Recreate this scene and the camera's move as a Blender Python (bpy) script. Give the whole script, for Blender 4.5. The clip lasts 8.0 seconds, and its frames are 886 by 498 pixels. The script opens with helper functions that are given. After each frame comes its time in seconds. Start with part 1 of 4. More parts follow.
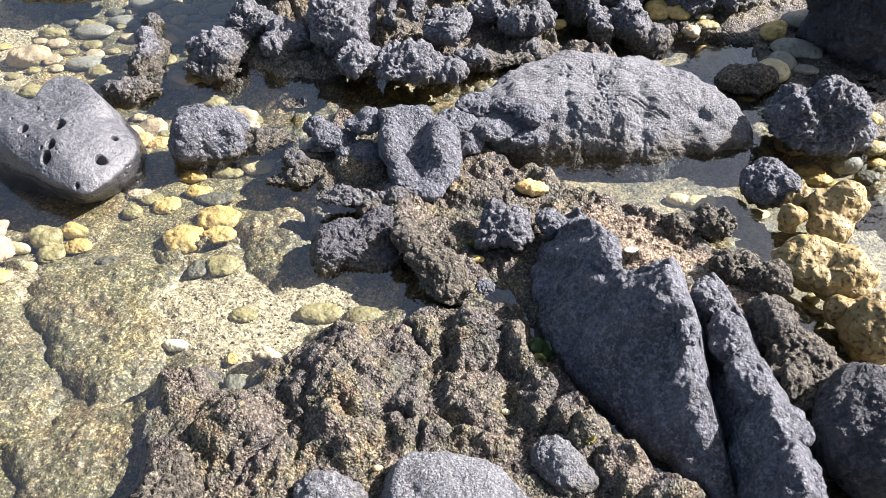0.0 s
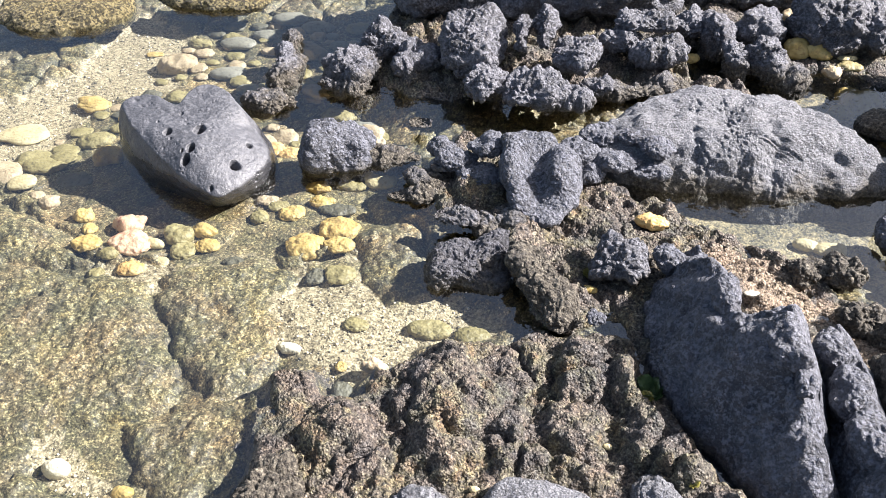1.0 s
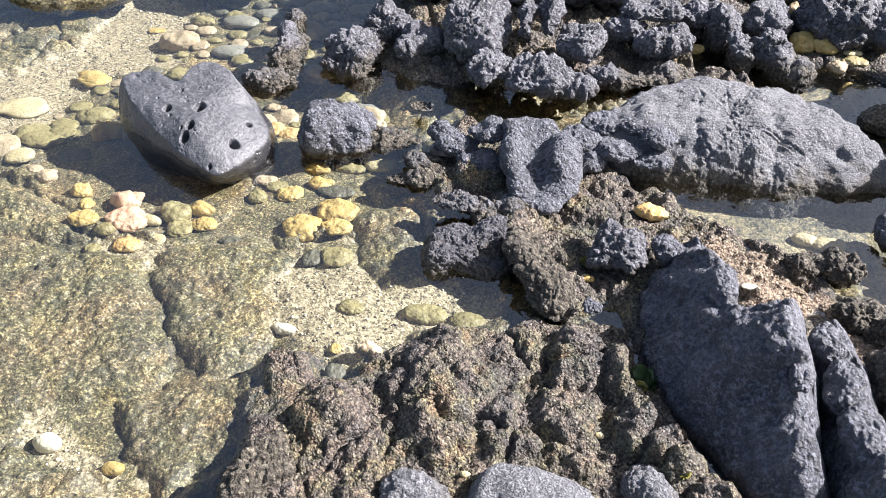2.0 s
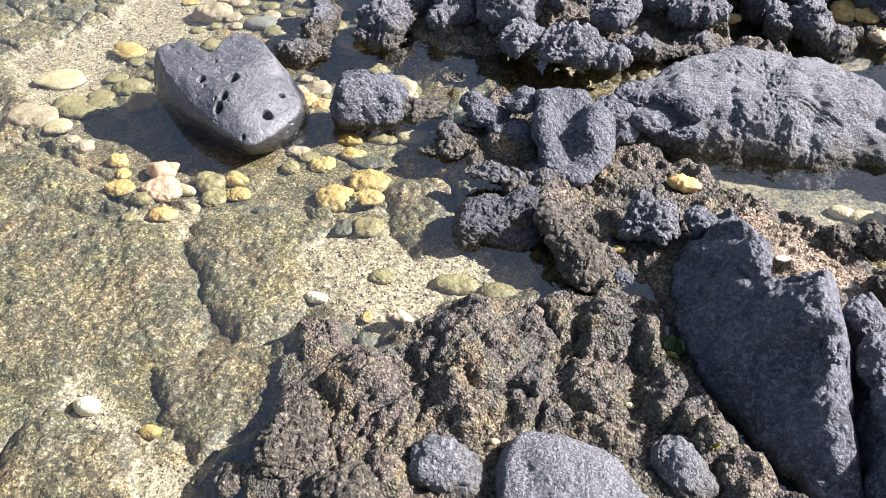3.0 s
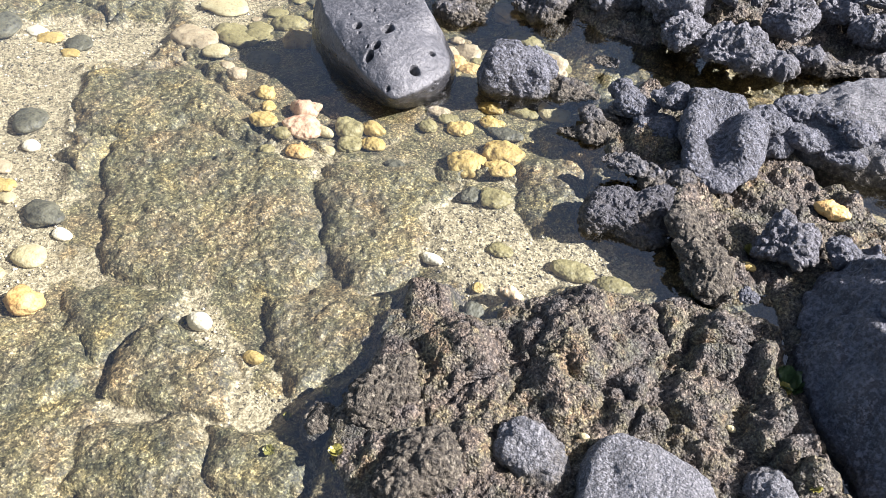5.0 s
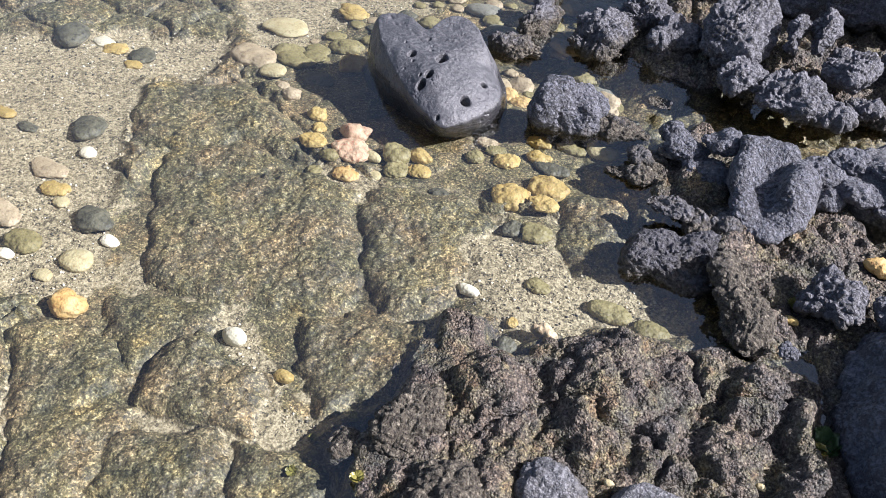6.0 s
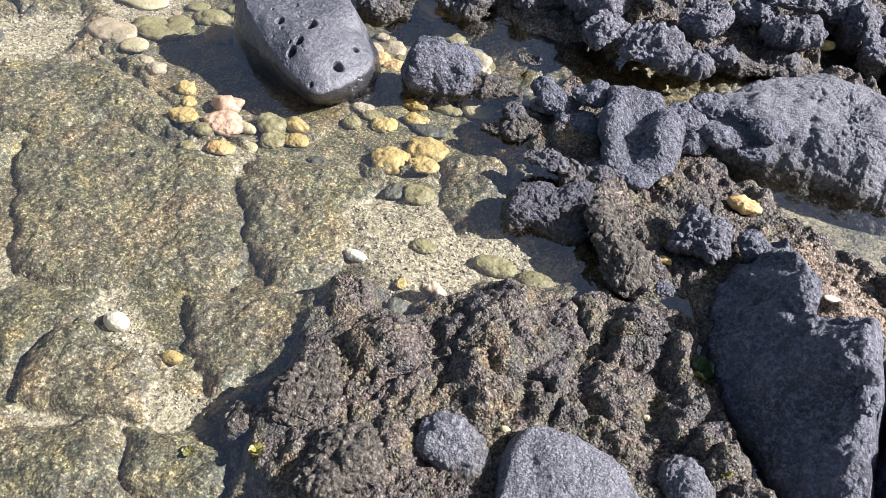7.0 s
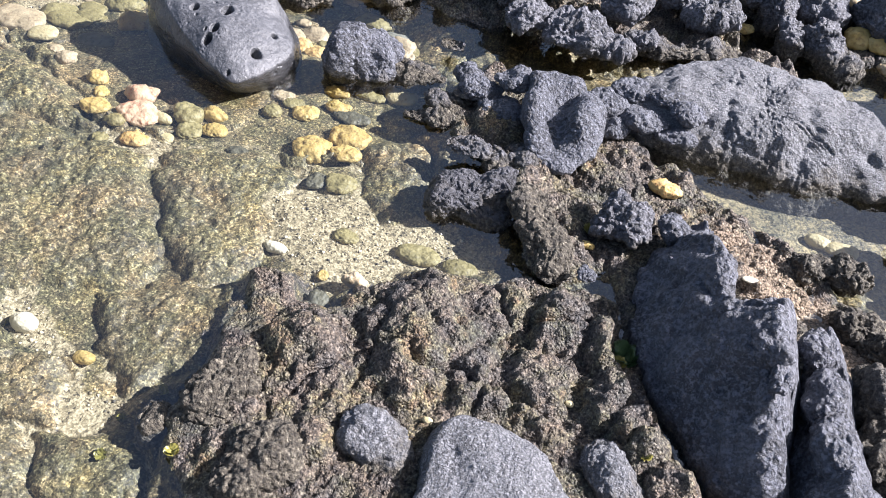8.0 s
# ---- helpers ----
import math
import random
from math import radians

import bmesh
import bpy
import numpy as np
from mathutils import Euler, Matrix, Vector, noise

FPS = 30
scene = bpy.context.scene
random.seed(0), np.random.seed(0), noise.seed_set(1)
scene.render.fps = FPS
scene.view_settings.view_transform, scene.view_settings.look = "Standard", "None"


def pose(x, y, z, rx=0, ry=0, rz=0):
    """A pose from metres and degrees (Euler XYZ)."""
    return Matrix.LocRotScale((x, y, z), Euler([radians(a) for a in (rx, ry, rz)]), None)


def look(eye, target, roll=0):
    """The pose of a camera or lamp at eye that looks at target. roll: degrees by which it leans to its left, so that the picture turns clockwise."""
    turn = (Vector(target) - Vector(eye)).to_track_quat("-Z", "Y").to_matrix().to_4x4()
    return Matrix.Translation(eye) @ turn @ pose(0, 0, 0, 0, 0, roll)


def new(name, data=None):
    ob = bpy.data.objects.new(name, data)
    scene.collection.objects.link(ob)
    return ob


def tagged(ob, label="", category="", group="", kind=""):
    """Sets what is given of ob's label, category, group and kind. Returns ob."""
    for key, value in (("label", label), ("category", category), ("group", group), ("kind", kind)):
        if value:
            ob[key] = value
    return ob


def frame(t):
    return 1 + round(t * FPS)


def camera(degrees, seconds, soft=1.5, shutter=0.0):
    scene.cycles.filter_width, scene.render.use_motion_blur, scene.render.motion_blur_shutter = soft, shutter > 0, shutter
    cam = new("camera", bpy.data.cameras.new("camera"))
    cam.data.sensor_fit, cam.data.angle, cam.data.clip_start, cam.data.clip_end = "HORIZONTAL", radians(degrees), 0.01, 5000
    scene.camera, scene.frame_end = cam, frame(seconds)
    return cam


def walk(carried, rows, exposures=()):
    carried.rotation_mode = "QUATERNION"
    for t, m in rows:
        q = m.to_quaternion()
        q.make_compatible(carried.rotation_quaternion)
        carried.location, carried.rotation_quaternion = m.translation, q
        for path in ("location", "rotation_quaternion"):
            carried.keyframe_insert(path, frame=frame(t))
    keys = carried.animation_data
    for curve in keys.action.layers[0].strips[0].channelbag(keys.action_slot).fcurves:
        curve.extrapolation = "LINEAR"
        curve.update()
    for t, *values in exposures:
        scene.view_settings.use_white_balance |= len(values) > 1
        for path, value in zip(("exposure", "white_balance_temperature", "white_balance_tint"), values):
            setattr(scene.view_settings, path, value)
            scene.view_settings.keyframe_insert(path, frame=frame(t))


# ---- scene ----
cam = camera(54.8, 8.0, 0.7)

PATH = [
    (0, (0.021, 0.039, 1.497), (0.017, 1.494, 0.125), -0.2),
    (0.5, (0.028, 0.036, 1.502), (-0.111, 1.506, 0.153), -2.9),
    (0.7, (0.022, 0.033, 1.502), (-0.178, 1.508, 0.166), -3.0),
    (1, (0.014, 0.029, 1.503), (-0.25, 1.502, 0.177), -2.4),
    (1.2, (0.014, 0.030, 1.503), (-0.264, 1.499, 0.174), -1.8),
    (1.5, (0.014, 0.032, 1.502), (-0.249, 1.498, 0.167), -0.9),
    (1.7, (0.016, 0.034, 1.498), (-0.237, 1.496, 0.156), -0.7),
    (2.8, (0.019, 0.022, 1.492), (-0.296, 1.436, 0.113), -2.1),
    (3, (0.019, 0.02, 1.491), (-0.305, 1.42, 0.099), -2.5),
    (3.5, (0.015, 0.026, 1.485), (-0.295, 1.399, 0.065), -2.7),
    (4, (0.013, 0.026, 1.484), (-0.265, 1.39, 0.047), -1.8),
    (4.5, (0.004, 0.024, 1.484), (-0.321, 1.375, 0.047), -0.8),
    (4.7, (0.002, 0.026, 1.481), (-0.388, 1.360, 0.043), -0.1),
    (4.8, (0.001, 0.026, 1.480), (-0.436, 1.347, 0.043), 0.3),
    (4.9, (-0.000, 0.027, 1.478), (-0.494, 1.329, 0.042), 0.3),
    (5, (-0.001, 0.028, 1.477), (-0.564, 1.307, 0.046), 0.2),
    (5.1, (-0.005, 0.027, 1.478), (-0.637, 1.276, 0.049), 0.4),
    (5.2, (-0.01, 0.026, 1.478), (-0.715, 1.248, 0.06), 0.3),
    (6.3, (0.025, 0.054, 1.489), (-0.61, 1.345, 0.1), 1.1),
    (6.5, (0.028, 0.05, 1.485), (-0.515, 1.36, 0.075), 2.1),
    (7, (0.027, 0.034, 1.481), (-0.393, 1.365, 0.049), 4.2),
    (7.5, (0.046, 0.034, 1.482), (-0.362, 1.372, 0.053), 4.0),
    (7.7, (0.055, 0.049, 1.478), (-0.331, 1.389, 0.043), 4.4),
    (8, (0.068, 0.072, 1.471), (-0.219, 1.424, 0.025), 6.9),
]
walk(cam, [(t, look(eye, target, roll)) for t, eye, target, roll in PATH],
     [(0, 1.94, 6400, 10), (1, 1.92, 6350, 10), (3, 1.78, 6200, 11), (4.5, 1.76, 6200, 11), (5.2, 1.68, 6250, 11), (6.3, 1.25, 5950, 14),
      (6.5, 1.27, 5950, 14), (7, 1.5, 6000, 13), (7.5, 1.62, 6050, 12), (8, 1.72, 6050, 12)])

# ---- world and light ----
SUN = Vector((0.77, 0.23, 0.60)).normalized()
world = bpy.data.worlds.new("sky")
scene.world = world
world.use_nodes = True
_sky = world.node_tree.nodes.new("ShaderNodeTexSky")
_sky.sky_type, _sky.sun_disc = "NISHITA", False
_sky.sun_elevation = math.asin(SUN.z)
_sky.sun_rotation = math.atan2(SUN.x, SUN.y)
_bg = world.node_tree.nodes["Background"]
_sky.dust_density = 4.0
_bg.inputs["Strength"].default_value = 0.055
world.node_tree.links.new(_sky.outputs[0], _bg.inputs["Color"])
sun = new("sun", bpy.data.lights.new("sun", "SUN"))
sun.data.energy, sun.data.angle, sun.data.color = 4.7, radians(0.53), (1.0, 0.94, 0.925)
sun.matrix_world = look(SUN * 50, (0, 0, 0))


# ---- noise on arrays of points ----
def rnd(ix, iy, iz, seed):
    h = (ix.astype(np.int64) * 374761393 + iy.astype(np.int64) * 668265263 + iz.astype(np.int64) * 2147483647 + seed * 1274126177) & 0xFFFFFFFF
    h = ((h ^ (h >> 13)) * 1274126177) & 0xFFFFFFFF
    h = ((h ^ (h >> 16)) * 2246822519) & 0xFFFFFFFF
    return h ^ (h >> 15)


def gnoise(p, seed=0):
    """Gradient noise, about -1 to 1, at an (n, 3) array."""
    i = np.floor(p).astype(np.int64)
    f = p - i
    u = f * f * f * (f * (f * 6 - 15) + 10)
    total = np.zeros(len(p))
    for dx in (0, 1):
        wx = u[:, 0] if dx else 1 - u[:, 0]
        for dy in (0, 1):
            wy = u[:, 1] if dy else 1 - u[:, 1]
            for dz in (0, 1):
                wz = u[:, 2] if dz else 1 - u[:, 2]
                h = rnd(i[:, 0] + dx, i[:, 1] + dy, i[:, 2] + dz, seed)
                g = ((h & 1023) / 511.5 - 1) * (f[:, 0] - dx) + ((h >> 10 & 1023) / 511.5 - 1) * (f[:, 1] - dy) + ((h >> 20 & 1023) / 511.5 - 1) * (f[:, 2] - dz)
                total += wx * wy * wz * g
    return total * 1.4


def fbm(p, freq, octaves=3, seed=0):
    total, amp = np.zeros(len(p)), 1.0
    for k in range(octaves):
        total += amp * gnoise(p * freq + 17.3 * k, seed + k)
        amp, freq = amp * 0.5, freq * 2.1
    return total


def billow(p, freq, octaves=3, seed=0):
    """Rounded lumps with sharp creases between them, about -0.5 to 1."""
    total, amp = np.zeros(len(p)), 1.0
    for k in range(octaves):
        total += amp * (np.abs(gnoise(p * freq + 9.1 * k, seed + k)) * 2.6 - 0.62)
        amp, freq = amp * 0.5, freq * 2.2
    return total


def cells(p, freq, seed=0):
    """Distance to the nearest and second nearest of one random point a cell, in cells."""
    q = p * freq
    i = np.floor(q).astype(np.int64)
    f1, f2 = np.full(len(p), 9.0), np.full(len(p), 9.0)
    flat = np.ptp(p[:, 2]) < 1e-9
    for dx in (-1, 0, 1):
        for dy in (-1, 0, 1):
            for dz in ((0,) if flat else (-1, 0, 1)):
                c = i + (dx, dy, dz)
                h = rnd(c[:, 0], c[:, 1], c[:, 2], seed)
                s = c + np.stack(((h & 1023) / 1023, (h >> 10 & 1023) / 1023, (h >> 20 & 1023) / 1023), 1)
                if flat:
                    s[:, 2] = q[:, 2]
                d = np.linalg.norm(s - q, axis=1)
                f2 = np.minimum(f2, np.maximum(f1, d))
                f1 = np.minimum(f1, d)
    return f1, f2


def domes(p, freq, seed=0):
    """Rounded knobs pressed together, 0 in the creases to 1."""
    f1, f2 = cells(p + 0.35 / freq * np.stack([gnoise(p * freq * 0.8 + 5 * k, seed + 60 + k) for k in range(3)], 1) * (1, 1, 1 if np.ptp(p[:, 2]) > 1e-9 else 0), freq, seed)
    return np.sqrt(np.clip(1 - (f1 * 1.05) ** 2, 0, 1)) * step(0.0, 0.25, f2 - f1)


def step(a, b, x):
    t = np.clip((x - a) / (b - a), 0, 1)
    return t * t * (3 - 2 * t)


def depth_in(x, y, corners):
    """How deep a place of the plan lies inside a polygon, in metres; below 0 outside."""
    d, odd = np.full(len(x), 1e9), np.zeros(len(x), bool)
    for (ax, ay), (bx, by) in zip(corners, corners[1:] + corners[:1]):
        ex, ey = bx - ax, by - ay
        t = np.clip(((x - ax) * ex + (y - ay) * ey) / (ex * ex + ey * ey), 0, 1)
        d = np.minimum(d, np.hypot(x - ax - t * ex, y - ay - t * ey))
        crosses = (ay > y) != (by > y)
        odd ^= crosses & (x < ax + (y - ay) * ex / (ey if ey else 1e-9))
    return np.where(odd, d, -d)


def inside(x, y, corners, soft):
    """1 inside a polygon of the plan, 0 outside, with a soft edge."""
    return step(-soft, soft, depth_in(x, y, corners))


# ---- materials ----
class Mat:
    """A node material with short ways to its nodes."""

    def __init__(self, name, rough=0.6, coords="Object"):
        self.m = bpy.data.materials.new(name)
        self.m.use_nodes = True
        self.t = self.m.node_tree
        self.bsdf = self.t.nodes["Principled BSDF"]
        self.bsdf.inputs["Roughness"].default_value = rough
        c = self.t.nodes.new("ShaderNodeTexCoord")
        self.co = c.outputs[coords]
        self.rand = None

    def link(self, a, b):
        self.t.links.new(a, b)

    def noise(self, scale, detail=4, rough=0.6):
        n = self.t.nodes.new("ShaderNodeTexNoise")
        n.inputs["Scale"].default_value, n.inputs["Detail"].default_value, n.inputs["Roughness"].default_value = scale, detail, rough
        self.link(self.co, n.inputs["Vector"])
        return n.outputs["Fac"]

    def voronoi(self, scale, out="Distance", feature="F1"):
        n = self.t.nodes.new("ShaderNodeTexVoronoi")
        n.feature = feature
        n.inputs["Scale"].default_value = scale
        self.link(self.co, n.inputs["Vector"])
        return n.outputs[out]

    def grains(self, scale):
        """One random value for each grain of that many to the metre."""
        n = self.t.nodes.new("ShaderNodeSeparateColor")
        self.link(self.voronoi(scale, "Color"), n.inputs[0])
        return n.outputs[0]

    def ramp(self, fac, *stops):
        n = self.t.nodes.new("ShaderNodeValToRGB")
        e = n.color_ramp.elements
        while len(e) < len(stops):
            e.new(0.5)
        for k, (pos, col) in enumerate(stops):
            e[k].position = pos
            e[k].color = (*(col if isinstance(col, tuple) else (col, col, col)), 1)
        self.link(fac, n.inputs["Fac"])
        return n.outputs["Color"]

    def mix(self, fac, a, b, mode="MIX"):
        n = self.t.nodes.new("ShaderNodeMix")
        n.data_type, n.blend_type = "RGBA", mode
        for sock, val in ((n.inputs[0], fac), (n.inputs[6], a), (n.inputs[7], b)):
            if isinstance(val, (int, float)):
                sock.default_value = val
            elif isinstance(val, tuple):
                sock.default_value = (*val, 1)
            else:
                self.link(val, sock)
        return n.outputs[2]

    def maths(self, op, a, b):
        n = self.t.nodes.new("ShaderNodeMath")
        n.operation = op
        for sock, val in zip(n.inputs, (a, b)):
            if isinstance(val, (int, float)):
                sock.default_value = val
            else:
                self.link(val, sock)
        return n.outputs[0]

    def attribute(self, name):
        n = self.t.nodes.new("ShaderNodeAttribute")
        n.attribute_name = name
        return n.outputs["Fac"]

    def random(self):
        return self.t.nodes.new("ShaderNodeObjectInfo").outputs["Random"]

    def island(self):
        return self.t.nodes.new("ShaderNodeNewGeometry").outputs["Random Per Island"]

    def height(self):
        n = self.t.nodes.new("ShaderNodeSeparateXYZ")
        g = self.t.nodes.new("ShaderNodeNewGeometry")
        self.link(g.outputs["Position"], n.inputs[0])
        return n.outputs["Z"]

    def done(self, colour, bump=None, distance=0.004, strength=1.0, rough=None):
        self.link(colour, self.bsdf.inputs["Base Color"])
        if rough is not None:
            self.link(rough, self.bsdf.inputs["Roughness"])
        if bump is not None:
            n = self.t.nodes.new("ShaderNodeBump")
            n.inputs["Distance"].default_value = distance
            if isinstance(strength, float):
                n.inputs["Strength"].default_value = strength
            else:
                self.link(strength, n.inputs["Strength"])
            self.link(bump, n.inputs["Height"])
            self.link(n.outputs[0], self.bsdf.inputs["Normal"])
        return self.m


def lava(name, dark, light, crust=0.0, wet=0.5, speckle=0.5, relief=0.021, tide=None, grit=1.0):
    """Basalt: blue-grey grain, pale specks, and a brown crust of weed towards the waterline."""
    m = Mat(name, wet)
    patches, grain, fine = m.noise(7, 5), m.noise(95 * grit, 3, 0.6), m.noise(190 * grit, 2, 0.6)
    base = m.mix(m.ramp(patches, (0.38, 0.0), (0.62, 1.0)), dark, light)
    base = m.mix(m.ramp(grain, (0.46, 0.0), (0.62, 1.0)), base, tuple(min(1, c * (1.7 if speckle > 0.1 else 1.25)) for c in light))
    base = m.mix(m.ramp(fine, (0.36, 0.38 if speckle > 0.1 else 0.2), (0.5, 0.0)), base, (0.012, 0.012, 0.014))
    spots = m.ramp(m.voronoi(170 * grit), (0.10, 1.0), (0.24, 0.0))
    base = m.mix(m.maths("MULTIPLY", spots, speckle), base, (0.27, 0.27, 0.28))
    brown = m.ramp(m.noise(110, 3, 0.65), (0.38, (0.020, 0.016, 0.012)), (0.50, (0.066, 0.055, 0.040)), (0.60, (0.115, 0.10, 0.075)), (0.70, (0.25, 0.22, 0.17)))
    low = m.maths("ADD", m.maths("MULTIPLY", m.height(), -7.0), m.maths("ADD", m.noise(11, 5), crust))
    base = m.mix(m.ramp(low, (0.42, 0.0), (0.75, 1.0)), base, brown)
    gloss = m.ramp(grain, (0.4, wet), (0.62, wet + 0.25))
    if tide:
        # wet, glossy foot, its colour darkened further for the flank's shade
        damp_shade = m.ramp(m.maths("ADD", m.maths("MULTIPLY", m.height(), 12.0), m.maths("MULTIPLY", m.noise(9, 5), 0.6)), (tide * 12 + 0.2, 1.0), (tide * 12 + 0.4, 0.0))
        base = m.mix(m.maths("MULTIPLY", damp_shade, 0.8), base, (0.016, 0.016, 0.018))
        gloss = m.mix(damp_shade, gloss, (0.24, 0.24, 0.24))
    bump = m.mix(0.16, m.noise(85 * grit, 4, 0.68), m.ramp(m.voronoi(120 * grit), (0.0, 1.0), (0.75, 0.0)))
    return m.done(base, bump, relief, 1.0, gloss)


LAVA = lava("basalt", (0.042, 0.043, 0.051), (0.095, 0.098, 0.116), 0.15, 0.5)
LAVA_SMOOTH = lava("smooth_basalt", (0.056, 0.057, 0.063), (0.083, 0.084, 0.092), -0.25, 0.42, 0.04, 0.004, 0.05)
LAVA_GREY = lava("granular_basalt", (0.072, 0.072, 0.077), (0.135, 0.136, 0.146), 0.32, 0.55, 0.75, 0.012, None, 1.7)
CLINKER = lava("clinker", (0.032, 0.031, 0.034), (0.115, 0.115, 0.130), 0.45, 0.5)
# basalt with shade put into its colour, for two boulders standing in shade
LAVA_SHADED = lava("shaded_basalt", (0.016, 0.016, 0.019), (0.036, 0.037, 0.044), -0.2, 0.5, 0.2)
DARK = lava("dark_clinker", (0.020, 0.019, 0.021), (0.062, 0.061, 0.070), 0.25, 0.48)
BROWN = lava("weedy_clinker", (0.028, 0.024, 0.021), (0.085, 0.074, 0.062), 0.9, 0.62)


def stone_mat(name, a, b, c, pores=0.0):
    """Weathered coral limestone in three tones, a shade apart from stone to stone."""
    m = Mat(name, 0.62)
    col = m.mix(m.ramp(m.noise(22, 4), (0.35, 0.0), (0.65, 1.0)), a, b)
    col = m.mix(m.ramp(m.noise(75, 4), (0.52, 0.0), (0.7, 1.0)), col, c)
    col = m.mix(0.55, col, m.mix(m.random(), (0.72, 0.70, 0.62), (1.0, 1.0, 1.0)), "MULTIPLY")
    relief = m.mix(0.5, m.noise(110, 4, 0.7), m.voronoi(140))
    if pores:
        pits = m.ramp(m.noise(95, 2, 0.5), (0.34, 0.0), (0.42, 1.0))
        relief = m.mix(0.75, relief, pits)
        # shade inside the pits is painted into the colour, over the bump
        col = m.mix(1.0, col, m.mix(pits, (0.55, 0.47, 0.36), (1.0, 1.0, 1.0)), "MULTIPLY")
    return m.done(col, relief, 0.003 + pores, 0.9)


STONES = {
    "y": (stone_mat("yellow_limestone", (0.42, 0.29, 0.085), (0.52, 0.395, 0.155), (0.27, 0.17, 0.06)), "yellow weathered limestone cobble in the tide pool"),
    "o": (stone_mat("olive_limestone", (0.21, 0.175, 0.07), (0.31, 0.26, 0.12), (0.11, 0.09, 0.04)), "olive limestone cobble filmed with weed under water"),
    "p": (stone_mat("pink_limestone", (0.52, 0.34, 0.22), (0.62, 0.47, 0.32), (0.45, 0.18, 0.10)), "pinkish lumpy coralline cobble in the tide pool"),
    "r": (stone_mat("orange_limestone", (0.52, 0.32, 0.10), (0.60, 0.44, 0.20), (0.28, 0.13, 0.04)), "orange porous limestone cobble with a pitted skin"),
    "c": (stone_mat("cream_limestone", (0.46, 0.38, 0.20), (0.55, 0.48, 0.29), (0.33, 0.25, 0.12)), "cream limestone pebble lying on the sand"),
    "t": (stone_mat("tan_stone", (0.36, 0.28, 0.17), (0.46, 0.37, 0.24), (0.24, 0.17, 0.10)), "tan water-worn cobble in the tide pool"),
    "g": (stone_mat("grey_stone", (0.20, 0.19, 0.15), (0.30, 0.28, 0.22), (0.12, 0.11, 0.08)), "grey water-worn stone between the lava rocks"),
    "d": (stone_mat("dark_stone", (0.085, 0.078, 0.052), (0.16, 0.145, 0.095), (0.04, 0.035, 0.026)), "dark weed-filmed basalt cobble under water"),
    "w": (stone_mat("white_shell", (0.72, 0.66, 0.50), (0.80, 0.75, 0.62), (0.60, 0.50, 0.36)), "white worn pebble of shell or coral"),
}


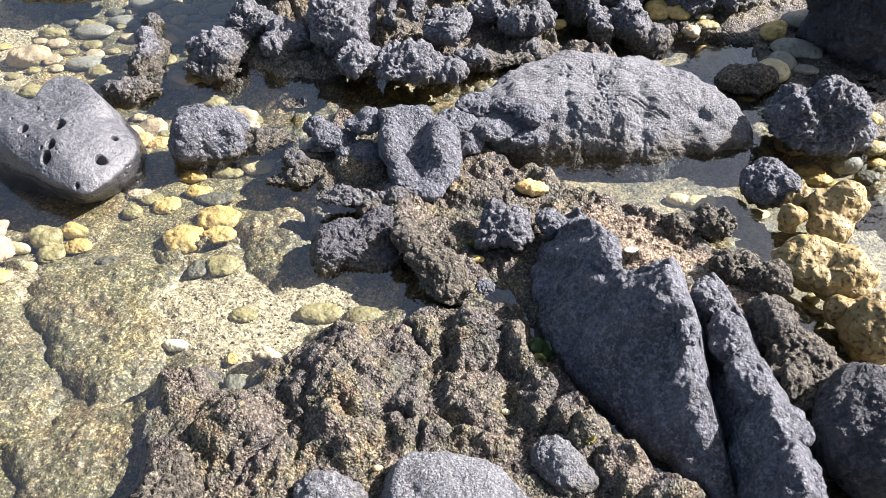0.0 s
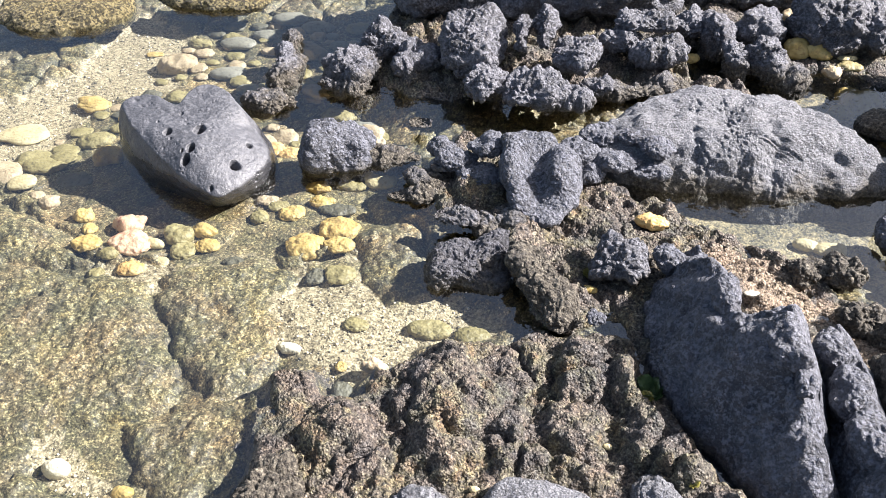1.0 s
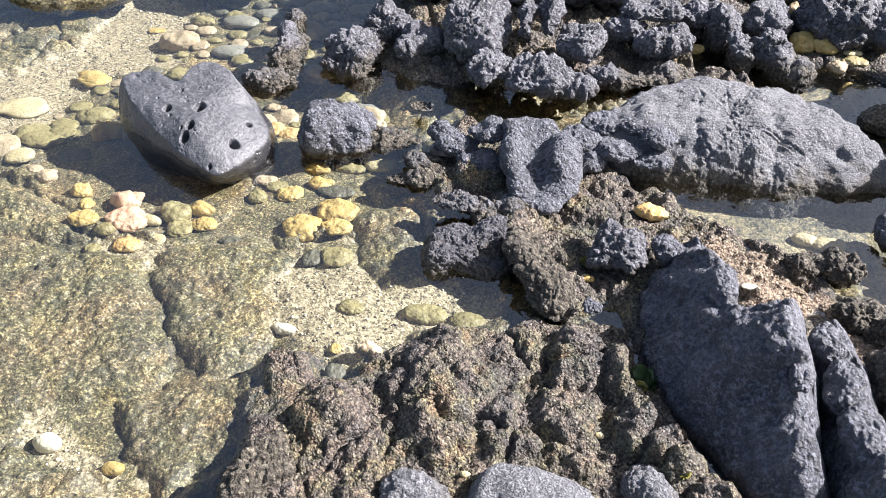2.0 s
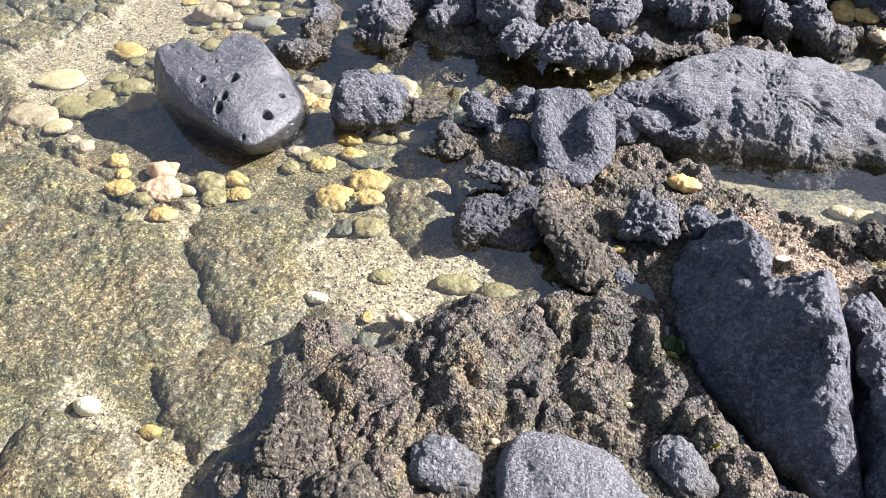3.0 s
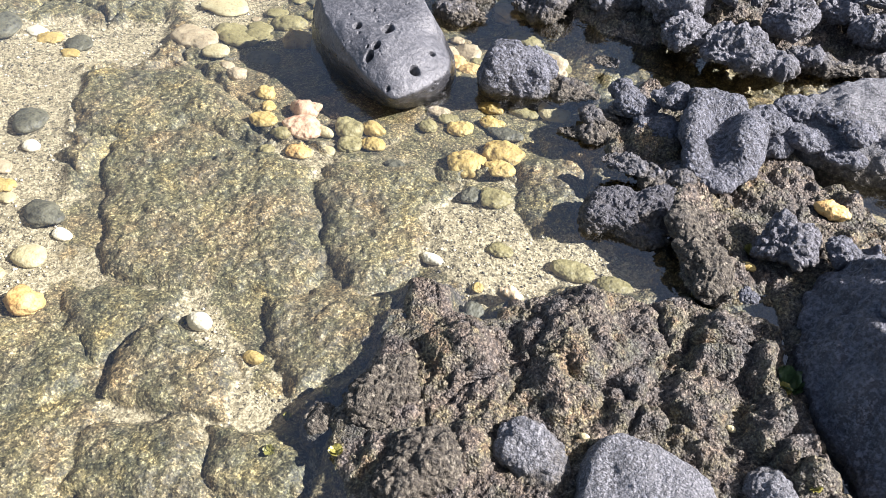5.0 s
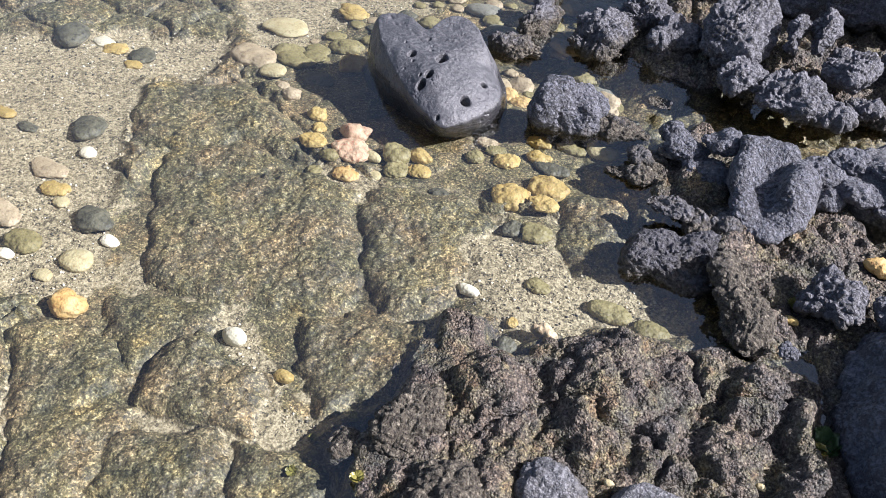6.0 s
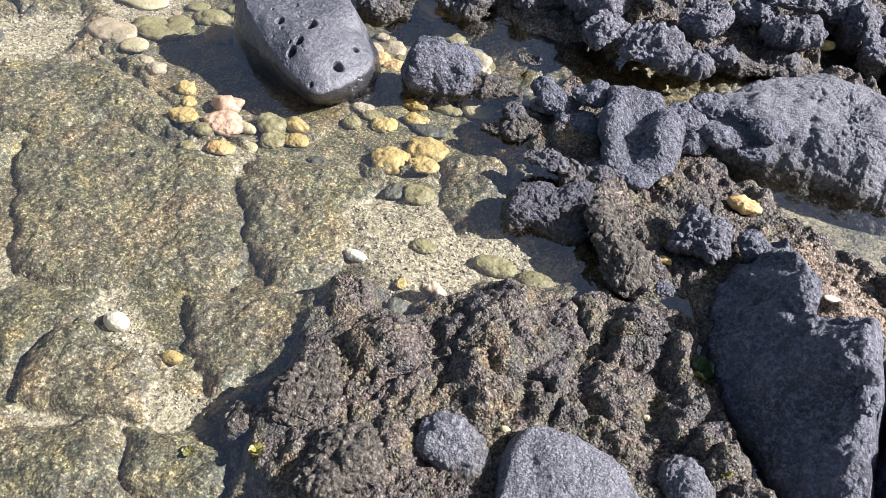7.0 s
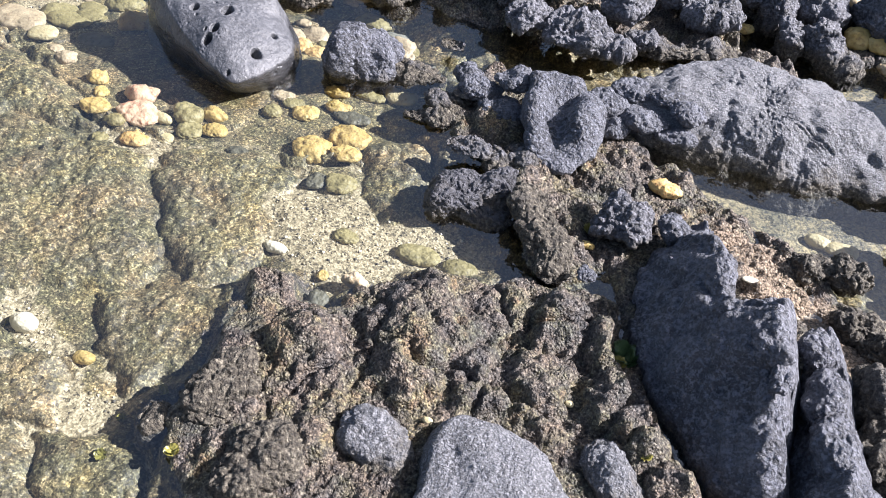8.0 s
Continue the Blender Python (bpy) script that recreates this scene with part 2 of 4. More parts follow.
def ground_mat():
    m = Mat("seabed", 0.6)
    grit = m.mix(0.55, m.mix(0.5, m.grains(120), m.grains(260)), m.noise(85, 4, 0.7))
    sand = m.ramp(grit, (0.30, (0.05, 0.04, 0.028)), (0.41, (0.20, 0.163, 0.095)), (0.53, (0.33, 0.272, 0.165)), (0.65, (0.52, 0.44, 0.285)))
    silt = m.mix(1.0, m.ramp(grit, (0.35, (0.05, 0.046, 0.032)), (0.65, (0.34, 0.29, 0.18))), m.ramp(m.noise(9, 6, 0.7), (0.36, (0.45, 0.47, 0.45)), (0.62, (1.35, 1.25, 1.05))), "MULTIPLY")
    sand = m.mix(m.attribute("silt"), sand, silt)
    speck = m.mix(0.34, m.noise(135, 4, 0.74), m.mix(0.5, m.grains(290), m.grains(160)))
    weed = m.ramp(speck, (0.31, (0.025, 0.021, 0.014)), (0.44, (0.085, 0.073, 0.046)), (0.56, (0.160, 0.140, 0.090)), (0.67, (0.42, 0.365, 0.25)))
    tint = m.ramp(m.noise(6, 7, 0.72), (0.34, (0.55, 0.56, 0.53)), (0.46, (0.95, 0.93, 0.84)), (0.54, (1.10, 1.03, 0.88)), (0.66, (1.6, 1.44, 1.18)))
    weed = m.mix(1.0, weed, tint, "MULTIPLY")
    weed = m.mix(1.0, weed, m.ramp(m.noise(7, 6, 0.7), (0.34, (1.10, 0.95, 0.82)), (0.45, (1.02, 0.97, 0.93)), (0.55, (0.97, 1.0, 0.90)), (0.67, (1.22, 1.12, 0.82))), "MULTIPLY")
    weed = m.mix(1.0, weed, m.ramp(m.noise(26, 5, 0.7), (0.34, (0.55, 0.58, 0.55)), (0.50, (1.0, 1.0, 0.97)), (0.66, (1.5, 1.45, 1.35))), "MULTIPLY")
    crust = m.ramp(speck, (0.38, (0.022, 0.019, 0.016)), (0.47, (0.068, 0.058, 0.046)), (0.56, (0.125, 0.110, 0.086)), (0.68, (0.27, 0.25, 0.20)))
    crust = m.mix(1.0, crust, m.ramp(m.noise(7, 7, 0.75), (0.36, (0.50, 0.55, 0.62)), (0.50, (0.92, 0.89, 0.86)), (0.64, (1.15, 1.05, 0.90))), "MULTIPLY")
    crust = m.mix(1.0, crust, m.ramp(m.noise(13, 2, 0.6), (0.32, (0.82, 0.82, 0.95)), (0.43, (1.02, 0.93, 0.93)), (0.52, (1.0, 1.0, 0.96)), (0.60, (1.10, 1.11, 0.86)), (0.70, (1.32, 1.06, 0.80))), "MULTIPLY")
    crust = m.mix(m.ramp(m.noise(4.5, 6, 0.75), (0.58, 0.0), (0.70, 0.6)), crust, m.mix(0.5, crust, (0.17, 0.16, 0.055)))
    warp = m.maths("MULTIPLY", m.maths("SUBTRACT", m.noise(34, 5, 0.7), 0.5), 1.7)
    col = m.mix(m.ramp(m.maths("ADD", m.attribute("plate"), warp), (0.35, 0.0), (0.6, 1.0)), sand, weed)
    col = m.mix(m.ramp(m.maths("ADD", m.attribute("crust"), warp), (0.4, 0.0), (0.6, 1.0)), col, crust)
    col = m.mix(m.ramp(m.maths("ADD", m.attribute("tan"), warp), (0.5, 0.0), (0.8, 0.75)), col, m.ramp(speck, (0.36, (0.05, 0.035, 0.022)), (0.48, (0.19, 0.13, 0.08)), (0.62, (0.42, 0.32, 0.22))))
    bump = m.mix(0.28, m.noise(90, 4, 0.68), m.ramp(m.voronoi(150), (0.0, 1.0), (0.7, 0.0)))
    return m.done(col, bump, 0.014, m.maths("ADD", m.maths("MULTIPLY", m.attribute("crust"), 0.62), 0.38))


GROUND = ground_mat()


def water_mat():
    m = Mat("water", 0.02)
    t = m.t
    clear, gloss, fres, mixer = (t.nodes.new(k) for k in ("ShaderNodeBsdfTransparent", "ShaderNodeBsdfGlossy", "ShaderNodeFresnel", "ShaderNodeMixShader"))
    clear.inputs["Color"].default_value = (0.84, 0.91, 0.93, 1)
    gloss.inputs["Roughness"].default_value = 0.03
    fres.inputs["IOR"].default_value = 2.1
    bump = t.nodes.new("ShaderNodeBump")
    bump.inputs["Distance"].default_value, bump.inputs["Strength"].default_value = 0.01, 0.35
    m.link(m.noise(14, 3), bump.inputs["Height"])
    m.link(bump.outputs[0], gloss.inputs["Normal"])
    m.link(bump.outputs[0], fres.inputs["Normal"])
    m.link(fres.outputs[0], mixer.inputs[0])
    m.link(clear.outputs[0], mixer.inputs[1])
    m.link(gloss.outputs[0], mixer.inputs[2])
    m.link(mixer.outputs[0], t.nodes["Material Output"].inputs["Surface"])
    return m.m


WATER = water_mat()


# ---- meshes ----
def mesh_of(name, verts, faces, material):
    """A smooth mesh from an (n, 3) and an (m, 4) array."""
    me = bpy.data.meshes.new(name)
    me.vertices.add(len(verts))
    me.vertices.foreach_set("co", np.asarray(verts, np.float32).ravel())
    me.loops.add(faces.size)
    me.loops.foreach_set("vertex_index", faces.astype(np.int32).ravel())
    me.polygons.add(len(faces))
    me.polygons.foreach_set("loop_start", np.arange(len(faces), dtype=np.int32) * faces.shape[1])
    me.polygons.foreach_set("use_smooth", np.ones(len(faces), bool))
    me.update(calc_edges=True)
    me.validate()
    me.materials.append(material)
    return me


_balls = {}


def ball(n):
    """Directions and quads of a sphere cut as a cube, n faces along each edge."""
    if n not in _balls:
        s = np.tan(np.linspace(-math.pi / 4, math.pi / 4, n + 1))
        u, v = (a.ravel() for a in np.meshgrid(s, s))
        one = np.ones_like(u)
        sides = [(one, u, v), (-one, v, u), (v, one, u), (u, -one, v), (u, v, one), (v, u, -one)]
        d = np.concatenate([np.stack(k, 1) for k in sides])
        d /= np.linalg.norm(d, axis=1)[:, None]
        k = np.arange(n * (n + 1)).reshape(n, n + 1)[:, :-1].ravel()
        quad = np.stack((k, k + 1, k + n + 2, k + n + 1), 1)
        quads = np.concatenate([quad + j * (n + 1) ** 2 for j in range(6)])
        _, first, back = np.unique(np.round(d, 5), axis=0, return_index=True, return_inverse=True)
        _balls[n] = d[first], back.ravel()[quads]
    return _balls[n]


def blob(lobes, n, blend=None):
    """The outer skin of smoothly joined ellipsoids (x, y, z, rx, ry, rz, turn), seen from their middle: points, outward normals, quads."""
    L = np.array(lobes, float)
    w = L[:, 3] * L[:, 4] * L[:, 5]
    blend = blend or 0.13 * L[:, 3:6].mean()
    centre = (L[:, :3] * w[:, None]).sum(0) / w.sum()
    reach = np.abs(L[:, :3] - centre).max(0) + L[:, 3:6].max(0)
    d, quads = ball(n)
    d = d * reach
    d = d / np.linalg.norm(d, axis=1)[:, None]

    def depth(p):
        fs = []
        for x, y, z, a, b, c, turn in L:
            q = p - (x, y, z)
            k, s = math.cos(radians(turn)), math.sin(radians(turn))
            q = np.stack((k * q[:, 0] + s * q[:, 1], k * q[:, 1] - s * q[:, 0], q[:, 2]), 1)
            fs.append((np.linalg.norm(q / (a, b, c), axis=1) - 1) * min(a, b, c))
        f = np.stack(fs)
        low = f.min(0)
        return low - blend * np.log(np.exp(-(f - low) / blend).sum(0))

    far = float(np.linalg.norm(reach)) * 1.15
    lo, hi = np.zeros(len(d)), np.full(len(d), far)
    found = np.zeros(len(d), bool)
    for t in np.linspace(far, 0, 44):
        inner = (depth(centre + d * t) < 0) & ~found
        lo[inner], hi[inner] = t, t + far / 43
        found |= inner
    for _ in range(9):
        mid = (lo + hi) / 2
        inner = depth(centre + d * mid[:, None]) < 0
        lo, hi = np.where(inner, mid, lo), np.where(inner, hi, mid)
    p = centre + d * ((lo + hi) / 2)[:, None]
    e = 0.004
    nrm = np.stack([depth(p + e * np.eye(3)[k]) - depth(p - e * np.eye(3)[k]) for k in range(3)], 1)
    nrm /= np.linalg.norm(nrm, axis=1)[:, None] + 1e-9
    a, b, c = p[quads[:8, 0]], p[quads[:8, 1]], p[quads[:8, 2]]
    if (np.cross(b - a, c - a) * (a - centre)).sum() < 0:
        quads = quads[:, ::-1]
    return p, nrm, quads


def pits(p, freq, share, seed):
    """Small round pits, 0 to 1, in that share of the cells."""
    f1, _ = cells(p, freq, seed)
    return (1 - step(0.16, 0.34, f1)) * step(1 - share - 0.08, 1 - share + 0.08, 0.5 + 0.7 * gnoise(p * freq * 0.3, seed + 1))


def skin(p, style, seed):
    """How far the surface of a rock of that style stands out, in metres."""
    if style == "smooth":
        return 0.020 * fbm(p, 9, 2, seed) + 0.007 * billow(p, 17, 3, seed + 5) + 0.0028 * fbm(p, 90, 2, seed + 8) - 0.005 * pits(p, 38, 0.3, seed + 3)
    if style == "worn":
        return 0.008 * fbm(p, 6, 3, seed) + 0.0022 * fbm(p, 30, 2, seed + 8) - 0.0045 * pits(p, 42, 0.34, seed + 3) - 0.003 * pits(p, 90, 0.3, seed + 4)
    if style == "grain":
        return 0.018 * fbm(p, 6, 3, seed) + 0.010 * billow(p, 6, 3, seed + 5) + 0.0015 * (domes(p, 50, seed + 6) - 0.5) + 0.003 * fbm(p, 95, 2, seed + 8)
    if style == "stone":
        return 0.012 * fbm(p, 12, 3, seed) + 0.003 * fbm(p, 50, 2, seed + 5)
    lumps = 0.034 * fbm(p, 6, 2, seed + 7) + 0.016 * billow(p, 9, 3, seed + 6) + 0.006 * (domes(p, 22, seed) - 0.6) + 0.004 * (domes(p, 46, seed + 3) - 0.5)
    return lumps + 0.005 * fbm(p, 70, 2, seed + 9) - 0.006 * pits(p, 30, 0.3, seed + 11)


def above(p, quads):
    """Drops the quads that lie buried in the ground."""
    up = p[:, 2] > ground_z(p[:, 0], p[:, 1]) - 0.03
    quads = quads[up[quads].any(1)]
    used, back = np.unique(quads, return_inverse=True)
    return p[used], back.reshape(quads.shape)


def place(name, p, quads, material, label, category, group=""):
    p, quads = above(p, quads)
    base = np.array([p[:, 0].mean(), p[:, 1].mean(), p[:, 2].min()])
    ob = new(name, mesh_of(name, p - base, quads, material))
    ob.location = base
    return tagged(ob, label, category, group)


def rock(name, label, material, style, lobes, n=70, seed=1, amp=1.0, blend=None):
    """A lava rock of smoothly joined ellipsoids."""
    p, nrm, quads = blob(lobes, n, blend)
    out = amp * skin(p, style, seed)
    return place(name, p + nrm * out[:, None], quads, material, label, "rock")


def outcrop(name, label, material, style, lobes, n=44, seed=1, amp=1.0):
    """Clinker grown together from several knobs, each a part."""
    base = Vector((lobes[0][0], lobes[0][1], 0))
    ob = new(name)
    ob.location = base
    tagged(ob, label, "rock")
    for j, lobe in enumerate(lobes):
        p, nrm, quads = blob([lobe], n)
        p, quads = above(p + nrm * (amp * skin(p, style, seed))[:, None], quads)
        name = "knob" if j else "base"
        knob = new(name, mesh_of(name, p - np.array(base), quads, material))
        knob.parent = ob
    return ob


def cap_rock(name, label, material, style, crown, rim, foot, seed, amp=1.0, holes=(), grooves=(), gap=0.0042, ease=26, belly=0.0):
    """A rock with a broad top round its crown (x, y, z), out to the rim's corners (x, y, z), and flanks down to the foot's corners (x, y)."""
    cx, cy, cz = crown

    def around(corners):
        """Distance from the crown, and height, by direction, along a smooth line through the corners."""
        c = np.array([(*k, -0.09)[:3] for k in corners])
        u = np.linspace(0, 1, 24, endpoint=False)[:, None]
        a, b, d = np.roll(c, 1, 0), np.roll(c, -1, 0), np.roll(c, -2, 0)
        line = np.concatenate([c[j] + u * (0.5 * (b[j] - a[j]) + u * (a[j] - 2.5 * c[j] + 2 * b[j] - 0.5 * d[j] + u * (1.5 * (c[j] - b[j]) + 0.5 * (d[j] - a[j])))) for j in range(len(c))])
        way = np.arctan2(line[:, 1] - cy, line[:, 0] - cx)
        far = np.hypot(line[:, 0] - cx, line[:, 1] - cy)
        return np.interp(turn, way, far, period=2 * math.pi), np.interp(turn, way, line[:, 2], period=2 * math.pi)

    size = float(np.mean([math.hypot(k[0] - cx, k[1] - cy) for k in rim]))
    m = int(2 * math.pi * size / gap)
    turn = np.linspace(-math.pi, math.pi, m, endpoint=False)
    (r1, z1), (r2, z2) = around(rim), around(foot)
    u, v = np.linspace(0, 1, int(size / gap))[:, None], np.linspace(0, 1, int((0.09 + float(z1.mean())) * 1.3 / gap))[1:, None]
    r = np.concatenate((u * r1, r1 + (r2 - r1) * v + belly * np.sin(math.pi * v)))
    z = np.concatenate((cz + (z1 - cz) * u ** 2.2, z1 + (z2 - z1) * v))
    for _ in range(ease):
        r[1:-1], z[1:-1] = (r[:-2] + 2 * r[1:-1] + r[2:]) / 4, (z[:-2] + 2 * z[1:-1] + z[2:]) / 4
    g = np.stack((cx + r * np.cos(turn), cy + r * np.sin(turn), z), 2)
    along, across = np.gradient(g, axis=0), np.roll(g, -1, 1) - np.roll(g, 1, 1)
    nrm = np.cross(along, across)
    nrm[0] = (0, 0, 1)
    nrm = (nrm / (np.linalg.norm(nrm, axis=2, keepdims=True) + 1e-12)).reshape(-1, 3)
    p = g.reshape(-1, 3)
    out = amp * skin(p, style, seed)
    for x, y, hz, wide, deep in holes:
        off = np.linalg.norm((p - (x, y, hz)) * (1, 0.8, 0.35), axis=1) + 0.12 * wide * gnoise(p * 60, seed)
        out = out - deep * (1 - step(0.6 * wide, 1.12 * wide, off))
    for ax, ay, bx, by, wide, deep in grooves:
        t = np.clip(((p[:, 0] - ax) * (bx - ax) + (p[:, 1] - ay) * (by - ay)) / ((bx - ax) ** 2 + (by - ay) ** 2), 0, 1)
        off = np.hypot(p[:, 0] - ax - t * (bx - ax), p[:, 1] - ay - t * (by - ay)) + 0.018 * fbm(p, 10, 3, seed + 2)
        out = out - deep * np.exp(-(off / wide) ** 2)
    k = np.arange((len(r) - 1) * m).reshape(-1, m)
    quads = np.stack((k, k + m, np.roll(k, -1, 1) + m, np.roll(k, -1, 1)), 2).reshape(-1, 4)
    return place(name, p + nrm * out[:, None], quads, material, label, "rock")


def toward(x, y, line):
    """The distance from a line of the plan."""
    d = np.full(len(x), 1e9)
    for (ax, ay), (bx, by) in zip(line, line[1:]):
        ex, ey = bx - ax, by - ay
        t = np.clip(((x - ax) * ex + (y - ay) * ey) / (ex * ex + ey * ey), 0, 1)
        d = np.minimum(d, np.hypot(x - ax - t * ex, y - ay - t * ey))
    return d


def rib(name, label, material, foot, edge, rise, fall, top, seed, dip=0.0, knobs=()):
    """A ridge of bedrock that rises from its foot, at the slope rise, to a rounded crest, lower by dip a metre towards the near end, and falls to the other edge, with knobs along it."""
    outline = foot + edge[::-1]
    xs, ys = [c[0] for c in outline], [c[1] for c in outline]
    ax, ay = np.arange(min(xs) - 0.03, max(xs) + 0.03, 0.0045), np.arange(min(ys) - 0.03, max(ys) + 0.03, 0.0045)
    x, y = (a.ravel() for a in np.meshgrid(ax, ay))
    p = np.stack((x, y, np.zeros_like(x)), 1)
    wx, wy = x + 0.012 * fbm(p, 14, 2, seed), y + 0.012 * fbm(p, 14, 2, seed + 4)
    within = inside(wx, wy, outline, 1e-4) * 2 - 1
    parts = np.stack((rise * toward(wx, wy, foot), fall * toward(wx, wy, edge), top - dip * np.clip(1.25 - y, 0, 1)))
    k = 0.046
    z = (k * math.log(3) * 0.6 - k * np.log(np.exp(-parts / k).sum(0))) * within
    z = np.where(within > 0, z, np.maximum(z * 2, -0.12))
    p[:, 2] = z
    q = p * (1, 1, 0.9)
    bump = 0.013 * fbm(q, 5, 2, seed) + 0.013 * (domes(q, 9, seed + 2) - 0.6) + 0.006 * billow(q, 17, 2, seed + 3) + 0.003 * (domes(q, 38, seed + 6) - 0.5) + 0.004 * fbm(q, 75, 2, seed + 8)
    p[:, 2] += bump
    p[:, 0] -= 0.5 * bump
    i = np.arange((len(ay) - 1) * len(ax)).reshape(-1, len(ax))[:, :-1].ravel()
    quads = np.stack((i, i + 1, i + len(ax) + 1, i + len(ax)), 1)
    ob = place(name, p, quads[(p[quads, 2] > -0.10).any(1)], material, label, "rock")
    for j, lobe in enumerate(knobs):
        p, nrm, quads = blob([lobe], 40)
        p, quads = above(p + nrm * (0.8 * skin(p, "smooth", seed + 5 * j))[:, None], quads)
        part = new("knob", mesh_of("knob", p - np.array(ob.location), quads, material))
        part.parent = ob
    return ob


# ---- the ground ----
CRUST = [(-0.585, 0.84), (-0.60, 0.90), (-0.60, 0.99), (-0.60, 1.107), (-0.64, 1.215), (-0.54, 1.265), (-0.42, 1.19), (-0.345, 1.278), (-0.279, 1.365), (-0.09, 1.411), (0.03, 1.44), (0.20, 1.42), (0.25, 1.30), (0.33, 1.15), (0.45, 1.02), (0.9, 0.7), (0.9, 0.2), (-0.5, 0.2), (-0.46, 0.66), (-0.53, 0.76)]
PLATES = []


def bed_plate(proud, corners):
    """A plate of the bedrock: how proud it stands, and its outline."""
    PLATES.append((proud, corners))


bed_plate(0.03, [(-1.636, 1.402), (-1.478, 1.544), (-1.2, 1.555), (-1.051, 1.502), (-0.926, 1.317), (-0.83, 1.169), (-0.958, 1.092), (-1.063, 1.035), (-1.214, 0.997), (-1.318, 0.991), (-1.501, 1.225)])
bed_plate(0.028, [(-1.02, 1.541), (-0.889, 1.64), (-0.76, 1.658), (-0.646, 1.595), (-0.685, 1.493), (-0.624, 1.343), (-0.662, 1.248), (-0.762, 1.179), (-0.884, 1.291)])
bed_plate(0.028, [(-0.908, 1.075), (-0.773, 1.17), (-0.648, 1.191), (-0.59, 1.087), (-0.614, 0.982), (-0.696, 0.929), (-0.744, 0.867), (-0.831, 0.962)])
bed_plate(0.036, [(-1.135, 0.844), (-1.09, 0.919), (-0.988, 0.875), (-0.859, 0.915), (-0.87, 0.843), (-0.807, 0.769), (-0.957, 0.722), (-1.091, 0.705), (-1.144, 0.788)])
bed_plate(0.03, [(-1.018, 0.66), (-0.89, 0.727), (-0.818, 0.669), (-0.769, 0.581), (-0.909, 0.5), (-1.026, 0.493), (-1.067, 0.623)])
bed_plate(0.028, [(-0.818, 0.734), (-0.686, 0.818), (-0.611, 0.747), (-0.582, 0.665), (-0.682, 0.582), (-0.775, 0.632)])
bed_plate(0.028, [(-1.483, 0.716), (-1.331, 0.811), (-1.159, 0.731), (-1.196, 0.634), (-1.305, 0.539)])
bed_plate(0.03, [(-1.295, 0.529), (-1.202, 0.624), (-1.077, 0.687), (-1.075, 0.598), (-1.037, 0.489), (-1.142, 0.377)])
bed_plate(0.03, [(-1.96, 1.627), (-1.697, 1.849), (-1.413, 1.709), (-1.263, 1.597), (-1.486, 1.555), (-1.637, 1.416), (-1.758, 1.404)])
bed_plate(0.024, [(-1.258, 0.948), (-1.142, 1.01), (-1.063, 0.968), (-1.083, 0.931), (-1.151, 0.855), (-1.19, 0.768), (-1.302, 0.824), (-1.349, 0.917)])
bed_plate(0.034, [(-0.576, 1.848), (-0.379, 1.828), (-0.305, 1.639), (-0.256, 1.528), (-0.371, 1.477), (-0.472, 1.612)])
bed_plate(0.014, [(-0.657, 1.652), (-0.517, 1.689), (-0.471, 1.588), (-0.612, 1.585)])
bed_plate(0.014, [(-1.048, 1.623), (-0.875, 1.756), (-0.723, 1.727), (-0.863, 1.659), (-0.991, 1.568)])

# humps of the brown crust: x, y, half-widths, rise
HUMPS = [(-0.198, 1.188, 0.129, 0.174, 0.05), (0.073, 1.132, 0.072, 0.093, 0.04), (-0.035, 1.1, 0.064, 0.092, 0.036), (0.098, 1.301, 0.074, 0.093, 0.05), (0.184, 1.29, 0.043, 0.092, 0.055), (-0.414, 1.082, 0.085, 0.1, 0.034), (-0.561, 1.204, 0.072, 0.082, 0.03), (-0.049, 1.286, 0.075, 0.094, 0.036), (-0.325, 1.023, 0.07, 0.078, 0.024), (-0.306, 0.889, 0.05, 0.126, 0.035), (0.21, 1.147, 0.052, 0.078, 0.045), (0.296, 1.057, 0.066, 0.082, 0.055), (0.385, 0.975, 0.063, 0.076, 0.055), (0.46, 0.917, 0.056, 0.064, 0.05), (0.147, 1.052, 0.068, 0.065, 0.02), (-0.264, 1.077, 0.059, 0.079, 0.025), (-0.686, 1.068, 0.076, 0.09, 0.02), (-0.162, 1.043, 0.052, 0.067, 0.025), (-0.149, 1.278, 0.051, 0.06, 0.03)]
SHELF = [(-0.30, 2.25), (0.229, 1.985), (0.405, 1.85), (0.606, 1.739), (0.79, 1.58), (0.88, 1.30), (1.0, 1.0), (0.5, 1.0), (0.26, 1.24), (0.16, 1.45), (-0.02, 1.46), (-0.12, 1.60), (-0.22, 1.80), (-0.40, 1.90)]
UPPER = [(-0.85, 2.5), (-0.48, 2.42), (0.0, 2.46), (0.45, 2.54), (0.75, 2.55), (1.1, 2.35), (1.2, 2.1), (1.5, 2.0), (3.5, 2.2), (3.5, 6.0), (-0.6, 6.0), (-0.7, 2.9)]
